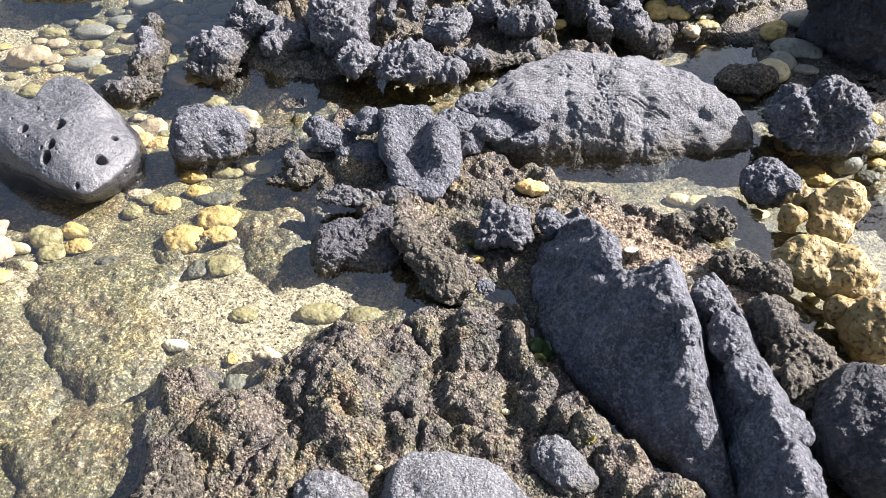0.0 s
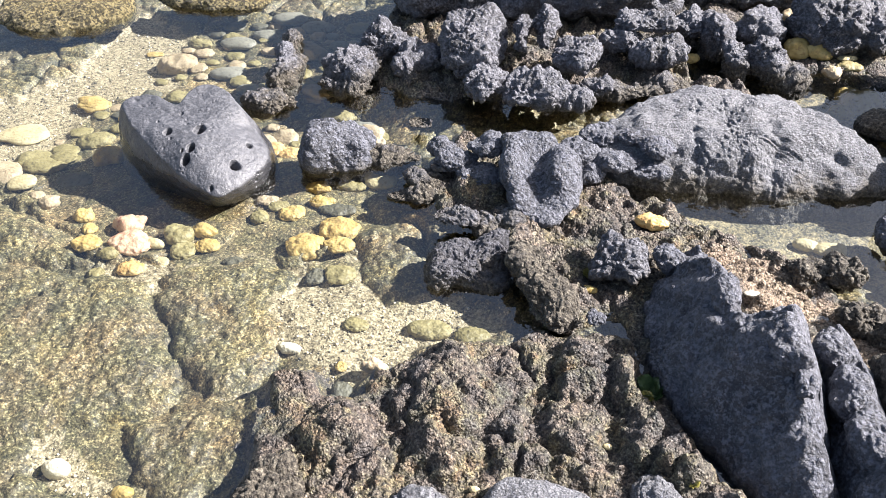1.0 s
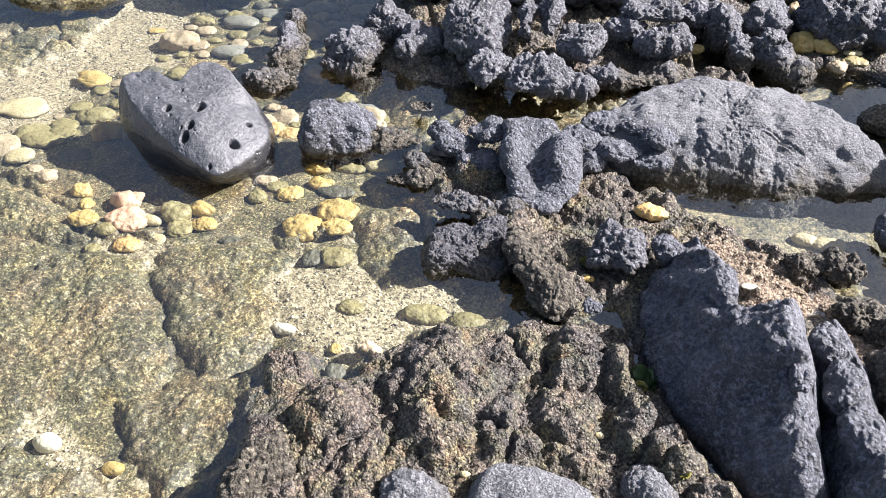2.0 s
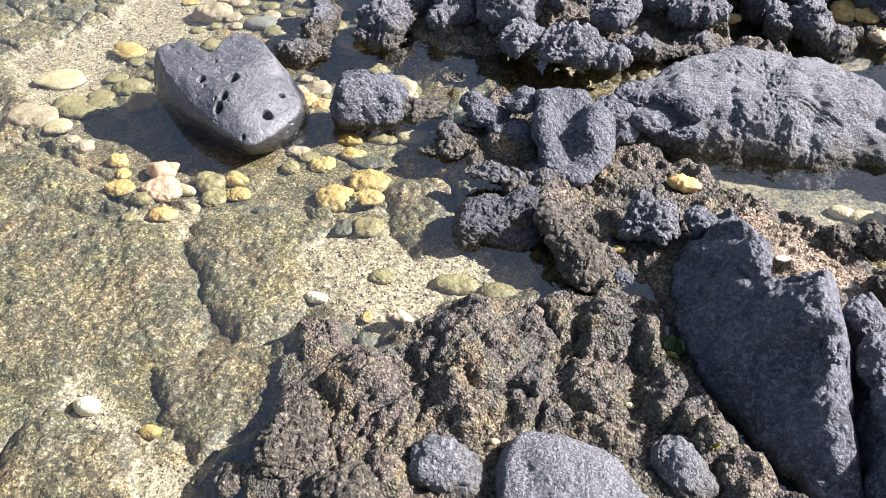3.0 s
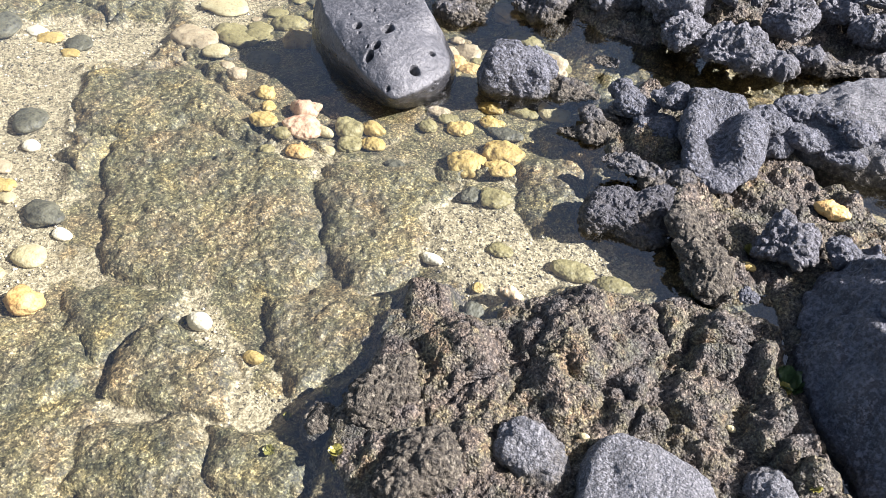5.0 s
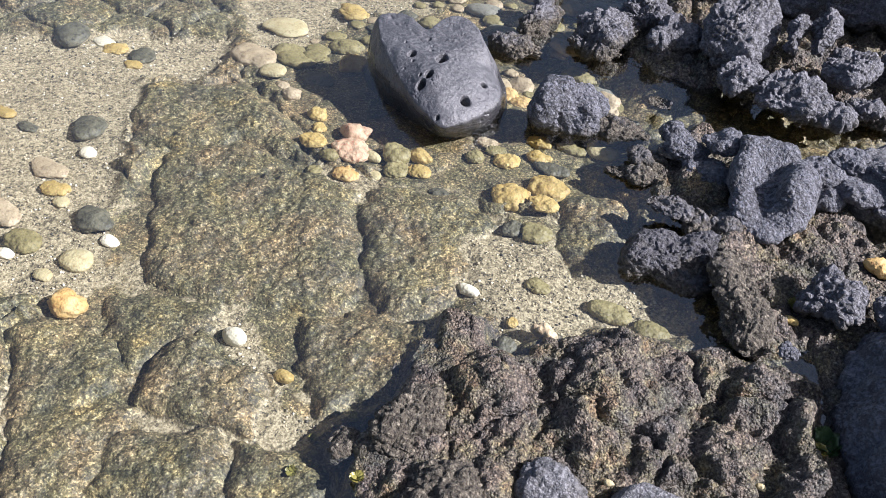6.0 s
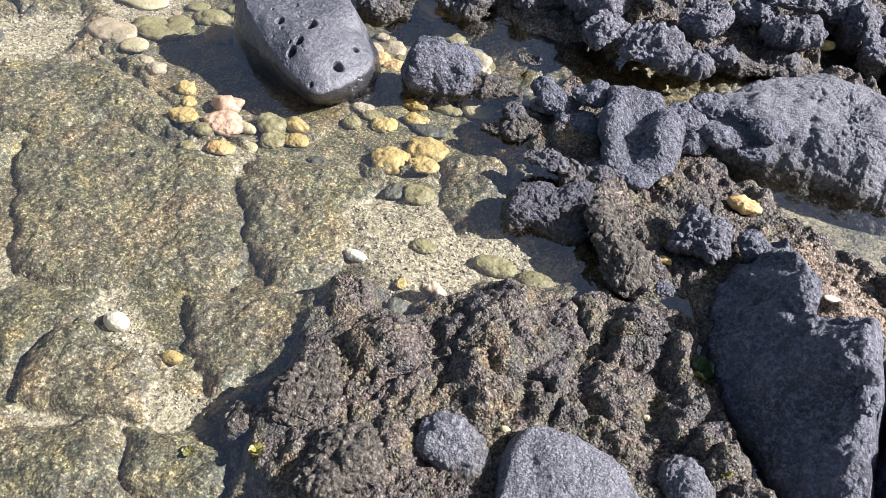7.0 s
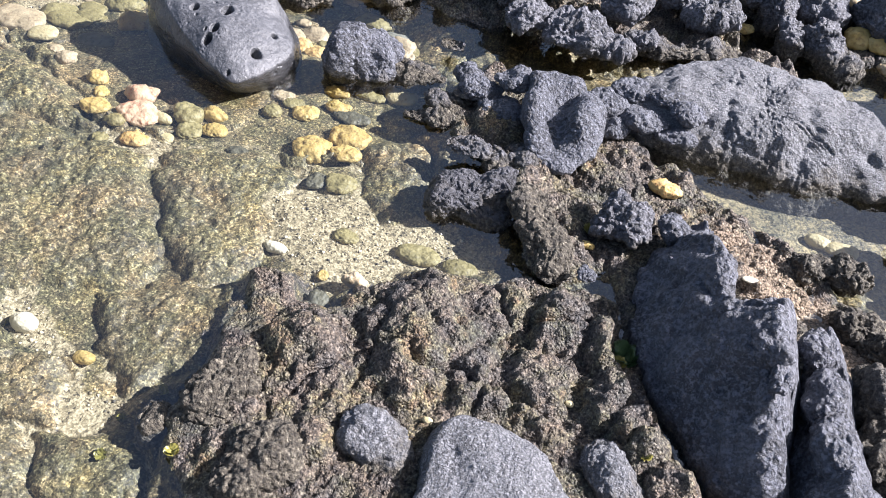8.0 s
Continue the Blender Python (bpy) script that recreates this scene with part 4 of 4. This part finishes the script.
outcrop("clinker_rock", "brown broken clinker between ridge and puddle", BROWN, "rugged",
     [(0.74, 1.324, 0.04, 0.055, 0.062, 0.062, 0), (0.8, 1.217, 0.05, 0.074, 0.06, 0.06, 0), (0.836, 1.149, 0.04, 0.06, 0.053, 0.053, 0), (0.753, 1.142, 0.03, 0.052, 0.065, 0.065, 0), (0.728, 1.534, 0.04, 0.051, 0.039, 0.035, 0), (0.728, 1.691, 0.02, 0.054, 0.049, 0.044, 0), (0.782, 1.467, 0.03, 0.058, 0.046, 0.041, 0), (0.628, 1.702, 0.02, 0.061, 0.043, 0.034, 0)], 34, 212)
rock("lava_boulder", "lava boulder past the long rib, its shade in the colour", LAVA_SHADED, "grain",
     [(0.866, 1.022, 0.06, 0.115, 0.128, 0.128, 0)], 60, 223)
cap_rock("lava_slab", "pale grey granular lava slab, dry on top", LAVA_GREY, "grain", (0.06, 0.84, 0.088),
     [(-0.074, 0.946, 0.07), (-0.017, 0.976, 0.07), (0.076, 0.976, 0.07), (0.142, 0.928, 0.07), (0.19, 0.865, 0.07), (0.221, 0.787, 0.07), (0.052, 0.695, 0.07), (-0.081, 0.702, 0.07), (-0.084, 0.824, 0.07)],
     [(-0.1, 0.981), (-0.031, 1.02), (0.087, 1.022), (0.166, 0.974), (0.226, 0.9), (0.261, 0.814), (0.056, 0.683), (-0.113, 0.716), (-0.107, 0.855)],
     234, 0.7, gap=0.0035, ease=20)
rock("lava_cobble", "pale grey granular lava knob beside the slab", LAVA_GREY, "rugged",
     [(-0.207, 0.91, 0.023, 0.053, 0.047, 0.027, 0), (-0.146, 0.862, 0.005, 0.035, 0.03, 0.017, 0)], 50, 245, 0.5, blend=0.02)
rock("lava_cobble", "bluish granular lava knobs in the brown crust", LAVA_GREY, "rugged",
     [(0.23, 0.991, 0.034, 0.032, 0.039, 0.022, 0), (0.276, 0.945, 0.025, 0.037, 0.034, 0.019, 0)], 50, 256, 0.5, blend=0.02)
rock("lava_cobble", "weedy rounded lava hump at the water's edge", BROWN, "rugged",
     [(-0.521, 0.902, 0.016, 0.076, 0.092, 0.052, 0)], 60, 267, 0.8)
outcrop("lava_cobble", "long weedy lava hump at the water's edge", BROWN, "rugged",
     [(-0.38, 0.793, 0.035, 0.084, 0.068, 0.039, 0), (-0.404, 0.728, 0.041, 0.062, 0.058, 0.033, 0)], 44, 278, 0.8)
rock("lava_cobble", "low weedy lava hump under shallow water", BROWN, "rugged",
     [(-0.605, 0.831, -0.029, 0.053, 0.06, 0.034, 0)], 50, 289, 0.7)
rock("lava_boulder", "rounded dark lava boulder with a cratered top", LAVA, "rugged",
     [(1.05, 2.11, 0.05, 0.075, 0.085, 0.09, 0), (1.118, 2.119, 0.10, 0.092, 0.073, 0.073, 0), (1.165, 2.07, 0.07, 0.066, 0.082, 0.09, 0), (1.11, 2.085, 0.03, 0.13, 0.065, 0.065, 0), (1.086, 2.115, 0.08, 0.11, 0.073, 0.073, 0)], 80, 300, 1.2, blend=0.01)
rock("lava_boulder", "large lava boulder over grey stones, its shade in the colour", LAVA_SHADED, "rugged",
     [(1.587, 2.608, 0.22, 0.368, 0.234, 0.375, 0)], 60, 311, 1.5)
rock("lava_cobble", "small rounded black lava cobble in the puddle", LAVA, "grain",
     [(0.897, 1.853, 0.02, 0.069, 0.055, 0.049, 0)], 50, 322, 1.6)
rock("lava_cobble", "low dark lava cobble with a pinkish crust", BROWN, "grain",
     [(0.98, 2.387, 0.02, 0.093, 0.064, 0.051, 0)], 44, 333)
rock("weedy_rock", "low rock covered with yellow-brown weed", WEEDY, "grain",
     [(-2.03, 2.93, -0.01, 0.22, 0.17, 0.075, 0), (-1.85, 2.96, -0.01, 0.12, 0.12, 0.06, 0)], 60, 344)
rock("weedy_rock", "long low rock covered with yellow-brown weed", WEEDY, "grain",
     [(-1.425, 3.089, 0, 0.244, 0.1, 0.05, 0)], 60, 355)
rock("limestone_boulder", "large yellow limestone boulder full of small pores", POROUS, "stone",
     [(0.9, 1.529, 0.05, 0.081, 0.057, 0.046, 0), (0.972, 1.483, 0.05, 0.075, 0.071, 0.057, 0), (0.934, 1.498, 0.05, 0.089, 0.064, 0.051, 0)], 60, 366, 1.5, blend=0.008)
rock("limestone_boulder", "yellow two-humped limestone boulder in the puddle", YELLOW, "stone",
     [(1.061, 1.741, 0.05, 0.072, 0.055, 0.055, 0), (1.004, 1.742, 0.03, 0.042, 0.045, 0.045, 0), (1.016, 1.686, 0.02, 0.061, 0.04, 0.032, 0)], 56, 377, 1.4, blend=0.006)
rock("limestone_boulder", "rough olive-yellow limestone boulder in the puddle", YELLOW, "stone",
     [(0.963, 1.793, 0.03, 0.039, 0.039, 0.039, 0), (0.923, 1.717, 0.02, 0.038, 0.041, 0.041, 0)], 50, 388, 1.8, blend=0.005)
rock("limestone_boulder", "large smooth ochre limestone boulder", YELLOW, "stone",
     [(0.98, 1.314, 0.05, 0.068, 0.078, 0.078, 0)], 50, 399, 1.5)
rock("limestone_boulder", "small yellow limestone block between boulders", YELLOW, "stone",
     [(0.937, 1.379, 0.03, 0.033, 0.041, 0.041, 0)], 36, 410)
rib("lava_ridge", "large smooth dark lava ridge shaded on one flank", LAVA,
    [(0.336, 1.72), (0.262, 1.62), (0.232, 1.49), (0.238, 1.332), (0.29, 1.2), (0.37, 1.11), (0.46, 1.0), (0.53, 0.92), (0.565, 0.84)],
    [(0.40, 1.63), (0.455, 1.53), (0.465, 1.46), (0.445, 1.42), (0.50, 1.445), (0.59, 1.40), (0.605, 1.32), (0.60, 1.22), (0.592, 1.12), (0.59, 1.03), (0.59, 0.94), (0.59, 0.84)],
    1.3, 2.5, 0.25, 31, 0.6,
    [(0.385, 1.425, 0.181, 0.031, 0.059, 0.034, 0), (0.487, 1.263, 0.204, 0.046, 0.071, 0.04, 0), (0.453, 1.331, 0.185, 0.039, 0.032, 0.018, 0), (0.51, 1.184, 0.194, 0.027, 0.042, 0.024, 0)])
rib("lava_ridge", "long rounded lava rib beside a deep cleft", LAVA,
    [(0.62, 1.45), (0.61, 1.42), (0.60, 1.28), (0.585, 1.155), (0.583, 1.04), (0.585, 0.95), (0.585, 0.84)],
    [(0.69, 1.47), (0.72, 1.33), (0.72, 1.21), (0.75, 1.09), (0.75, 0.99), (0.755, 0.90), (0.75, 0.82)],
    2.6, 1.8, 0.19, 47, 0.0,
    [(0.612, 1.354, 0.112, 0.038, 0.056, 0.032, 0), (0.622, 1.229, 0.12, 0.043, 0.069, 0.039, 0), (0.642, 1.109, 0.119, 0.05, 0.076, 0.043, 0), (0.67, 1.001, 0.11, 0.05, 0.067, 0.038, 0), (0.683, 0.908, 0.092, 0.042, 0.053, 0.03, 0)])

# ---- loose stones ----
stone(-1.279, 1.646, 0.045, 0.034, 0.014, "y", 900, 18)
stone(-1.317, 1.724, 0.024, 0.024, 0.011, "y", 901, 18)
stone(-1.17, 1.675, 0.061, 0.053, 0.023, "p", 902, 18)
stone(-1.133, 1.584, 0.043, 0.03, 0.013, "r", 903, 18)
stone(-1.062, 1.625, 0.026, 0.021, 0.009, "c", 904, 18)
stone(-1.016, 1.673, 0.039, 0.039, 0.018, "o", 905, 18)
stone(-0.954, 1.695, 0.038, 0.029, 0.013, "y", 906, 18)
stone(-0.674, 1.717, 0.055, 0.055, 0.026, "y", 907, 18)
stone(-0.602, 1.807, 0.057, 0.05, 0.022, "y", 908, 18)
stone(-0.574, 1.718, 0.046, 0.03, 0.014, "y", 909, 18)
stone(-0.613, 1.601, 0.03, 0.029, 0.013, "d", 910, 18)
stone(-0.546, 1.612, 0.044, 0.034, 0.014, "o", 911, 18)
stone(-0.841, 1.833, 0.028, 0.028, 0.014, "o", 912, 18)
stone(-0.756, 1.862, 0.043, 0.032, 0.014, "y", 913, 18)
stone(-0.682, 1.921, 0.039, 0.026, 0.011, "y", 914, 18)
stone(-0.845, 1.913, 0.036, 0.024, 0.01, "t", 915, 18)
stone(-0.804, 1.892, 0.033, 0.024, 0.01, "o", 916, 18)
stone(-0.627, 1.891, 0.057, 0.028, 0.012, "d", 917, 18)
stone(-0.529, 2.043, 0.056, 0.042, 0.018, "c", 918, 18)
stone(-0.908, 2.182, 0.043, 0.043, 0.021, "r", 919, 18)
stone(-0.85, 2.159, 0.036, 0.03, 0.013, "r", 920, 18)
stone(-0.602, 2.25, 0.039, 0.039, 0.019, "t", 921, 18)
stone(-0.861, 1.642, 0.031, 0.019, 0.008, "d", 922, 18)
stone(-1.224, 1.558, 0.026, 0.023, 0.01, "o", 923, 18)
stone(-0.463, 1.428, 0.036, 0.024, 0.01, "o", 924, 18)
stone(-0.282, 1.437, 0.058, 0.035, 0.015, "o", 925, 18)
stone(-0.174, 1.431, 0.046, 0.032, 0.014, "o", 926, 18)
stone(-0.469, 1.296, 0.016, 0.015, 0.006, "y", 927, 18)
stone(-0.451, 1.218, 0.026, 0.026, 0.013, "d", 928, 18)
stone(-0.549, 2.121, 0.058, 0.032, 0.026, "y", 0)
stone(-0.707, 1.989, 0.043, 0.024, 0.017, "y", 9)
stone(-1.361, 1.776, 0.033, 0.026, 0.021, "y", 13)
stone(-1.207, 1.749, 0.051, 0.035, 0.029, "p", 14)
stone(-1.105, 1.682, 0.035, 0.02, 0.017, "c", 16)
stone(-1.041, 1.725, 0.04, 0.042, 0.027, "o", 17)
stone(-0.981, 1.75, 0.042, 0.025, 0.021, "y", 18)
stone(-1.215, 1.622, 0.033, 0.021, 0.017, "o", 20)
stone(-0.621, 2.317, 0.052, 0.038, 0.03, "t", 23)
stone(-1.457, 2.123, 0.061, 0.037, 0.028, "y", 24)
stone(-1.65, 2.422, 0.072, 0.041, 0.029, "y", 25)
stone(-1.659, 1.942, 0.05, 0.037, 0.028, "c", 26)
stone(-1.567, 1.874, 0.029, 0.022, 0.017, "t", 27)
stone(-1.499, 1.828, 0.031, 0.032, 0.021, "t", 28)
stone(-1.653, 2.061, 0.078, 0.043, 0.028, "o", 29)
stone(-1.554, 2.221, 0.068, 0.044, 0.032, "o", 30)
stone(-1.499, 2.342, 0.028, 0.024, 0.017, "y", 31)
stone(-1.458, 2.725, 0.075, 0.064, 0.044, "t", 32)
stone(-1.59, 2.819, 0.036, 0.02, 0.013, "y", 33)
stone(-0.978, 2.853, 0.074, 0.051, 0.035, "t", 34)
stone(-1.814, 2.229, 0.095, 0.052, 0.032, "c", 35)
stone(-1.508, 1.988, 0.064, 0.035, 0.021, "d", 36)
stone(-1.277, 2.907, 0.077, 0.042, 0.023, "g", 37)
stone(-1.19, 2.991, 0.064, 0.035, 0.019, "g", 38)
stone(-1.242, 2.68, 0.073, 0.04, 0.022, "g", 39)
stone(-1.43, 2.885, 0.052, 0.029, 0.02, "o", 40)
stone(-0.836, 2.516, 0.066, 0.037, 0.022, "t", 41)
stone(-0.755, 2.437, 0.076, 0.042, 0.021, "o", 42)
stone(-0.93, 2.637, 0.046, 0.025, 0.017, "o", 43)
stone(-0.655, 2.382, 0.055, 0.03, 0.017, "g", 44)
stone(-1.004, 3.072, 0.078, 0.043, 0.024, "g", 45)
stone(-1.129, 3.104, 0.079, 0.044, 0.022, "g", 46)
stone(-1.125, 2.584, 0.058, 0.032, 0.018, "g", 47)
stone(-0.616, 2.007, 0.047, 0.026, 0.014, "o", 48)
stone(-0.608, 1.344, 0.031, 0.017, 0.014, "w", 50)
stone(-0.384, 1.282, 0.034, 0.019, 0.017, "t", 51)
stone(-1.026, 0.955, 0.033, 0.026, 0.023, "w", 52)
stone(-0.852, 0.914, 0.025, 0.017, 0.015, "y", 53)
stone(0.256, 1.834, 0.048, 0.027, 0.02, "r", 54)
stone(0.738, 1.878, 0.049, 0.027, 0.017, "c", 55)
stone(0.677, 1.89, 0.036, 0.021, 0.018, "c", 56)
stone(0.097, 1.569, 0.021, 0.012, 0.01, "y", 57)
stone(0.42, 2.761, 0.027, 0.024, 0.017, "y", 58)
stone(0.458, 2.934, 0.036, 0.043, 0.024, "w", 59)
stone(0.782, 2.835, 0.05, 0.049, 0.034, "y", 60)
stone(0.803, 3.081, 0.037, 0.045, 0.025, "t", 61)
stone(0.773, 2.73, 0.034, 0.029, 0.02, "y", 62)
stone(0.849, 2.805, 0.045, 0.043, 0.031, "y", 63)
stone(0.879, 2.726, 0.029, 0.035, 0.02, "t", 64)
stone(0.942, 2.661, 0.051, 0.044, 0.031, "y", 65)
stone(0.894, 2.569, 0.045, 0.03, 0.022, "y", 66)
stone(0.962, 2.621, 0.065, 0.057, 0.042, "y", 67)
stone(0.935, 2.79, 0.035, 0.019, 0.011, "c", 68)
stone(0.94, 2.746, 0.047, 0.026, 0.012, "o", 69)
stone(-0.111, 0.966, 0.012, 0.008, 0.007, "c", 70)
stone(0.147, 1.106, 0.011, 0.007, 0.007, "c", 71)
stone(1.147, 2.673, 0.045, 0.054, 0.03, "y", 72)
stone(1.286, 2.749, 0.096, 0.053, 0.033, "g", 73)
stone(1.198, 2.565, 0.092, 0.05, 0.026, "g", 74)
stone(1.122, 2.491, 0.047, 0.049, 0.032, "g", 75)
stone(1.082, 2.431, 0.053, 0.055, 0.036, "c", 76)
stone(1.07, 2.11, 0.072, 0.039, 0.031, "t", 77)
stone(1.203, 2.044, 0.051, 0.043, 0.034, "g", 78)
stone(1.309, 2.184, 0.029, 0.032, 0.02, "y", 79)
stone(1.274, 2.066, 0.043, 0.032, 0.024, "o", 80)
stone(1.286, 2.033, 0.031, 0.02, 0.016, "y", 81)
stone(1.085, 2.016, 0.05, 0.028, 0.022, "y", 82)
stone(1.105, 1.976, 0.039, 0.024, 0.019, "y", 83)
stone(1.038, 1.973, 0.029, 0.02, 0.016, "o", 84)
stone(1.138, 1.932, 0.035, 0.024, 0.019, "y", 85)
stone(1.165, 1.897, 0.029, 0.02, 0.016, "o", 86)
stone(0.887, 1.83, 0.04, 0.022, 0.009, "c", 87)
stone(0.795, 0.998, 0.037, 0.031, 0.025, "g", 89)
stone(0.939, 1.506, 0.019, 0.017, 0.013, "c", 91)
stone(1.239, 1.965, 0.04, 0.029, 0.023, "d", 92)
stone(1.22, 1.821, 0.039, 0.047, 0.026, "d", 93)
stone(0.484, 1.577, 0.02, 0.011, 0.005, "w", 94)
stone(1.186, 2.449, 0.047, 0.026, 0.018, "g", 95)
stone(0.987, 2.358, 0.032, 0.021, 0.016, "y", 96)
stone(-1.928, 1.386, 0.058, 0.05, 0.039, "d", 97)
stone(-1.836, 1.297, 0.03, 0.024, 0.019, "w", 98)
stone(-1.879, 1.192, 0.067, 0.037, 0.024, "t", 99)
stone(-1.803, 1.133, 0.046, 0.028, 0.023, "y", 100)
stone(-1.53, 0.956, 0.05, 0.038, 0.033, "c", 101)
stone(-1.431, 0.832, 0.05, 0.037, 0.033, "r", 102)
stone(-1.514, 1.051, 0.032, 0.019, 0.016, "w", 103)
stone(-1.775, 1.986, 0.088, 0.058, 0.043, "t", 104)
stone(-2.263, 1.787, 0.05, 0.028, 0.02, "w", 105)
stone(-2.2, 1.775, 0.051, 0.032, 0.023, "y", 106)
stone(-2.082, 1.778, 0.053, 0.043, 0.031, "d", 107)
stone(-2.067, 1.722, 0.04, 0.022, 0.013, "y", 108)
stone(-2.362, 1.746, 0.073, 0.06, 0.042, "d", 109)
stone(-1.6, 1.088, 0.063, 0.045, 0.038, "d", 110)
stone(-1.568, 0.882, 0.029, 0.02, 0.017, "c", 115)
stone(-1.743, 1.104, 0.028, 0.019, 0.016, "c", 116)
stone(-1.61, 2.109, 0.056, 0.034, 0.025, "o", 117)
stone(-1.844, 0.987, 0.072, 0.04, 0.029, "t", 119)
stone(-1.697, 0.943, 0.054, 0.042, 0.036, "o", 120)
stone(-2.228, 1.247, 0.048, 0.03, 0.023, "y", 121)
stone(-2.214, 1.322, 0.044, 0.024, 0.018, "y", 122)
stone(-2.129, 1.133, 0.035, 0.026, 0.02, "t", 123)
stone(-2.098, 1.303, 0.038, 0.021, 0.016, "d", 124)
stone(-1.712, 0.888, 0.027, 0.018, 0.015, "w", 125)
stone(-1.708, 0.82, 0.036, 0.021, 0.018, "c", 126)
stone(-1.709, 2.092, 0.068, 0.051, 0.038, "o", 127)


# cobbles that pave the pool's bed
_r = random.Random(5)
_spots = []
for _ in range(900):
    x, y = _r.uniform(-1.85, -0.45), _r.uniform(1.6, 3.1)
    if y < 2.1 or inside(np.array([x]), np.array([y]), POOL, 0.01)[0] < 0.5 or math.hypot(x + 1.05, y - 1.97) < 0.24:
        continue
    size = _r.uniform(0.018, 0.055)
    if any(math.hypot(x - a, y - b) < 0.8 * (size + c) for a, b, c in _spots):
        continue
    _spots.append((x, y, size))
    if len(_spots) < 110:
        stone(x, y, size, size * _r.uniform(0.6, 0.9), size * 0.36, _r.choice("oootttdg"), 500 + len(_spots), 9)


# sea lettuce in the cleft beside the ridge, and a few scraps of it elsewhere
def weed_mat(name, a, b):
    m = Mat(name, 0.35)
    return m.done(m.mix(m.noise(60, 4), a, b), m.noise(120, 3), 0.002)


GREEN = weed_mat("sea_lettuce", (0.02, 0.045, 0.018), (0.06, 0.10, 0.035))
LIME = weed_mat("yellow_weed", (0.15, 0.14, 0.03), (0.26, 0.23, 0.06))


def lettuce(x, y, size, material, label, seed, leaves=7):
    """A clump of crumpled fronds, each a part."""
    r = random.Random(seed)
    low = float(ground_z(np.array([x]), np.array([y]))[0])
    ob = new("sea_lettuce")
    ob.location = (x, y, low)
    tagged(ob, label, "seaweed")
    for k in range(leaves):
        u, v = (a.ravel() for a in np.meshgrid(np.linspace(-1, 1, 9), np.linspace(0, 1, 9)))
        turn, lean = r.uniform(0, 6.28), r.uniform(0.5, 1.2)
        wide = 0.5 * size * np.sin(np.clip(v, 0.08, 1) * 2.6) * u
        along = size * v
        q = np.stack((wide, along * math.sin(lean), along * math.cos(lean)), 1)
        q += 0.16 * size * np.stack([gnoise(q / size * 3 + 7 * k + j, seed + j) for j in range(3)], 1)
        c, s = math.cos(turn), math.sin(turn)
        q = np.stack((c * q[:, 0] - s * q[:, 1], s * q[:, 0] + c * q[:, 1], np.maximum(q[:, 2], -0.01)), 1)
        i = np.arange(72).reshape(8, 9)[:, :-1].ravel()
        quads = np.stack((i, i + 1, i + 10, i + 9), 1)
        thick = q - (0, 0, 0.0012)
        frond = new("frond", mesh_of("frond", np.concatenate((q, thick)), np.concatenate((quads, quads[:, ::-1] + 81)), material))
        frond.parent = ob
    return ob


lettuce(0.236, 1.272, 0.042, GREEN, "dark green sea lettuce at the foot of the ridge", 1)
lettuce(0.226, 1.24, 0.022, LIME, "yellow-green weed scrap at the foot of the ridge", 2)
lettuce(0.099, 1.624, 0.022, LIME, "yellow-green weed between dark clinker knobs", 3)
lettuce(-0.704, 0.813, 0.014, LIME, "tuft of yellow weed on the submerged bedrock", 4)
lettuce(-0.638, 0.874, 0.014, LIME, "tuft of yellow weed on the submerged bedrock", 5)
lettuce(-0.545, 0.75, 0.016, LIME, "tuft of yellow weed on the submerged bedrock", 6)
lettuce(-1.056, 0.944, 0.012, LIME, "tuft of yellow weed on the submerged bedrock", 7)
lettuce(-0.683, 0.718, 0.016, LIME, "tuft of yellow weed on the submerged bedrock", 8)
lettuce(-0.642, 0.882, 0.013, LIME, "tuft of yellow weed on the submerged bedrock", 9)
lettuce(0.302, 1.009, 0.02, LIME, "yellow-green weed on the brown crust", 10, 4)


def gravel(count, seed):
    """Grit and broken shell strewn over the sand."""
    r = np.random.RandomState(seed)
    x, y = r.uniform(-2.6, 0.1, count * 6), r.uniform(0.75, 3.0, count * 6)
    ok = np.maximum.reduce([inside(x, y, s, 0.03) for s in SAND]) > 0.5
    x, y = x[ok][:count], y[ok][:count]
    size = 0.0018 + 0.0042 * r.rand(len(x)) ** 3
    corner = np.array([(1, 0, 0), (0, 1, 0), (-1, 0, 0), (0, -1, 0), (0, 0, 0.8), (0, 0, -0.8)], float)
    p = corner[None] * (0.6 + 0.7 * r.rand(len(x), 6, 1)) * size[:, None, None]
    turn = r.uniform(0, 6.28, len(x))
    c, s = np.cos(turn)[:, None], np.sin(turn)[:, None]
    p = np.stack((c * p[..., 0] - s * p[..., 1] + x[:, None], s * p[..., 0] + c * p[..., 1] + y[:, None], p[..., 2] + ground_z(x, y)[:, None] + 0.3 * size[:, None]), 2)
    tri = np.array([(0, 1, 4), (1, 2, 4), (2, 3, 4), (3, 0, 4), (1, 0, 5), (2, 1, 5), (3, 2, 5), (0, 3, 5)])
    faces = (tri[None] + 6 * np.arange(len(x))[:, None, None]).reshape(-1, 3)
    m = Mat("grit", 0.6)
    tone = m.ramp(m.island(), (0.0, (0.05, 0.045, 0.04)), (0.2, (0.14, 0.12, 0.085)), (0.4, (0.32, 0.26, 0.16)), (0.8, (0.55, 0.47, 0.34)), (1.0, (0.75, 0.71, 0.62)))
    ob = new("gravel", mesh_of("gravel", p.reshape(-1, 3), faces, m.done(tone)))
    return tagged(ob, "loose dark grit and pale shell bits on coarse sand", "gravel", kind="stuff")


gravel(5000, 4)
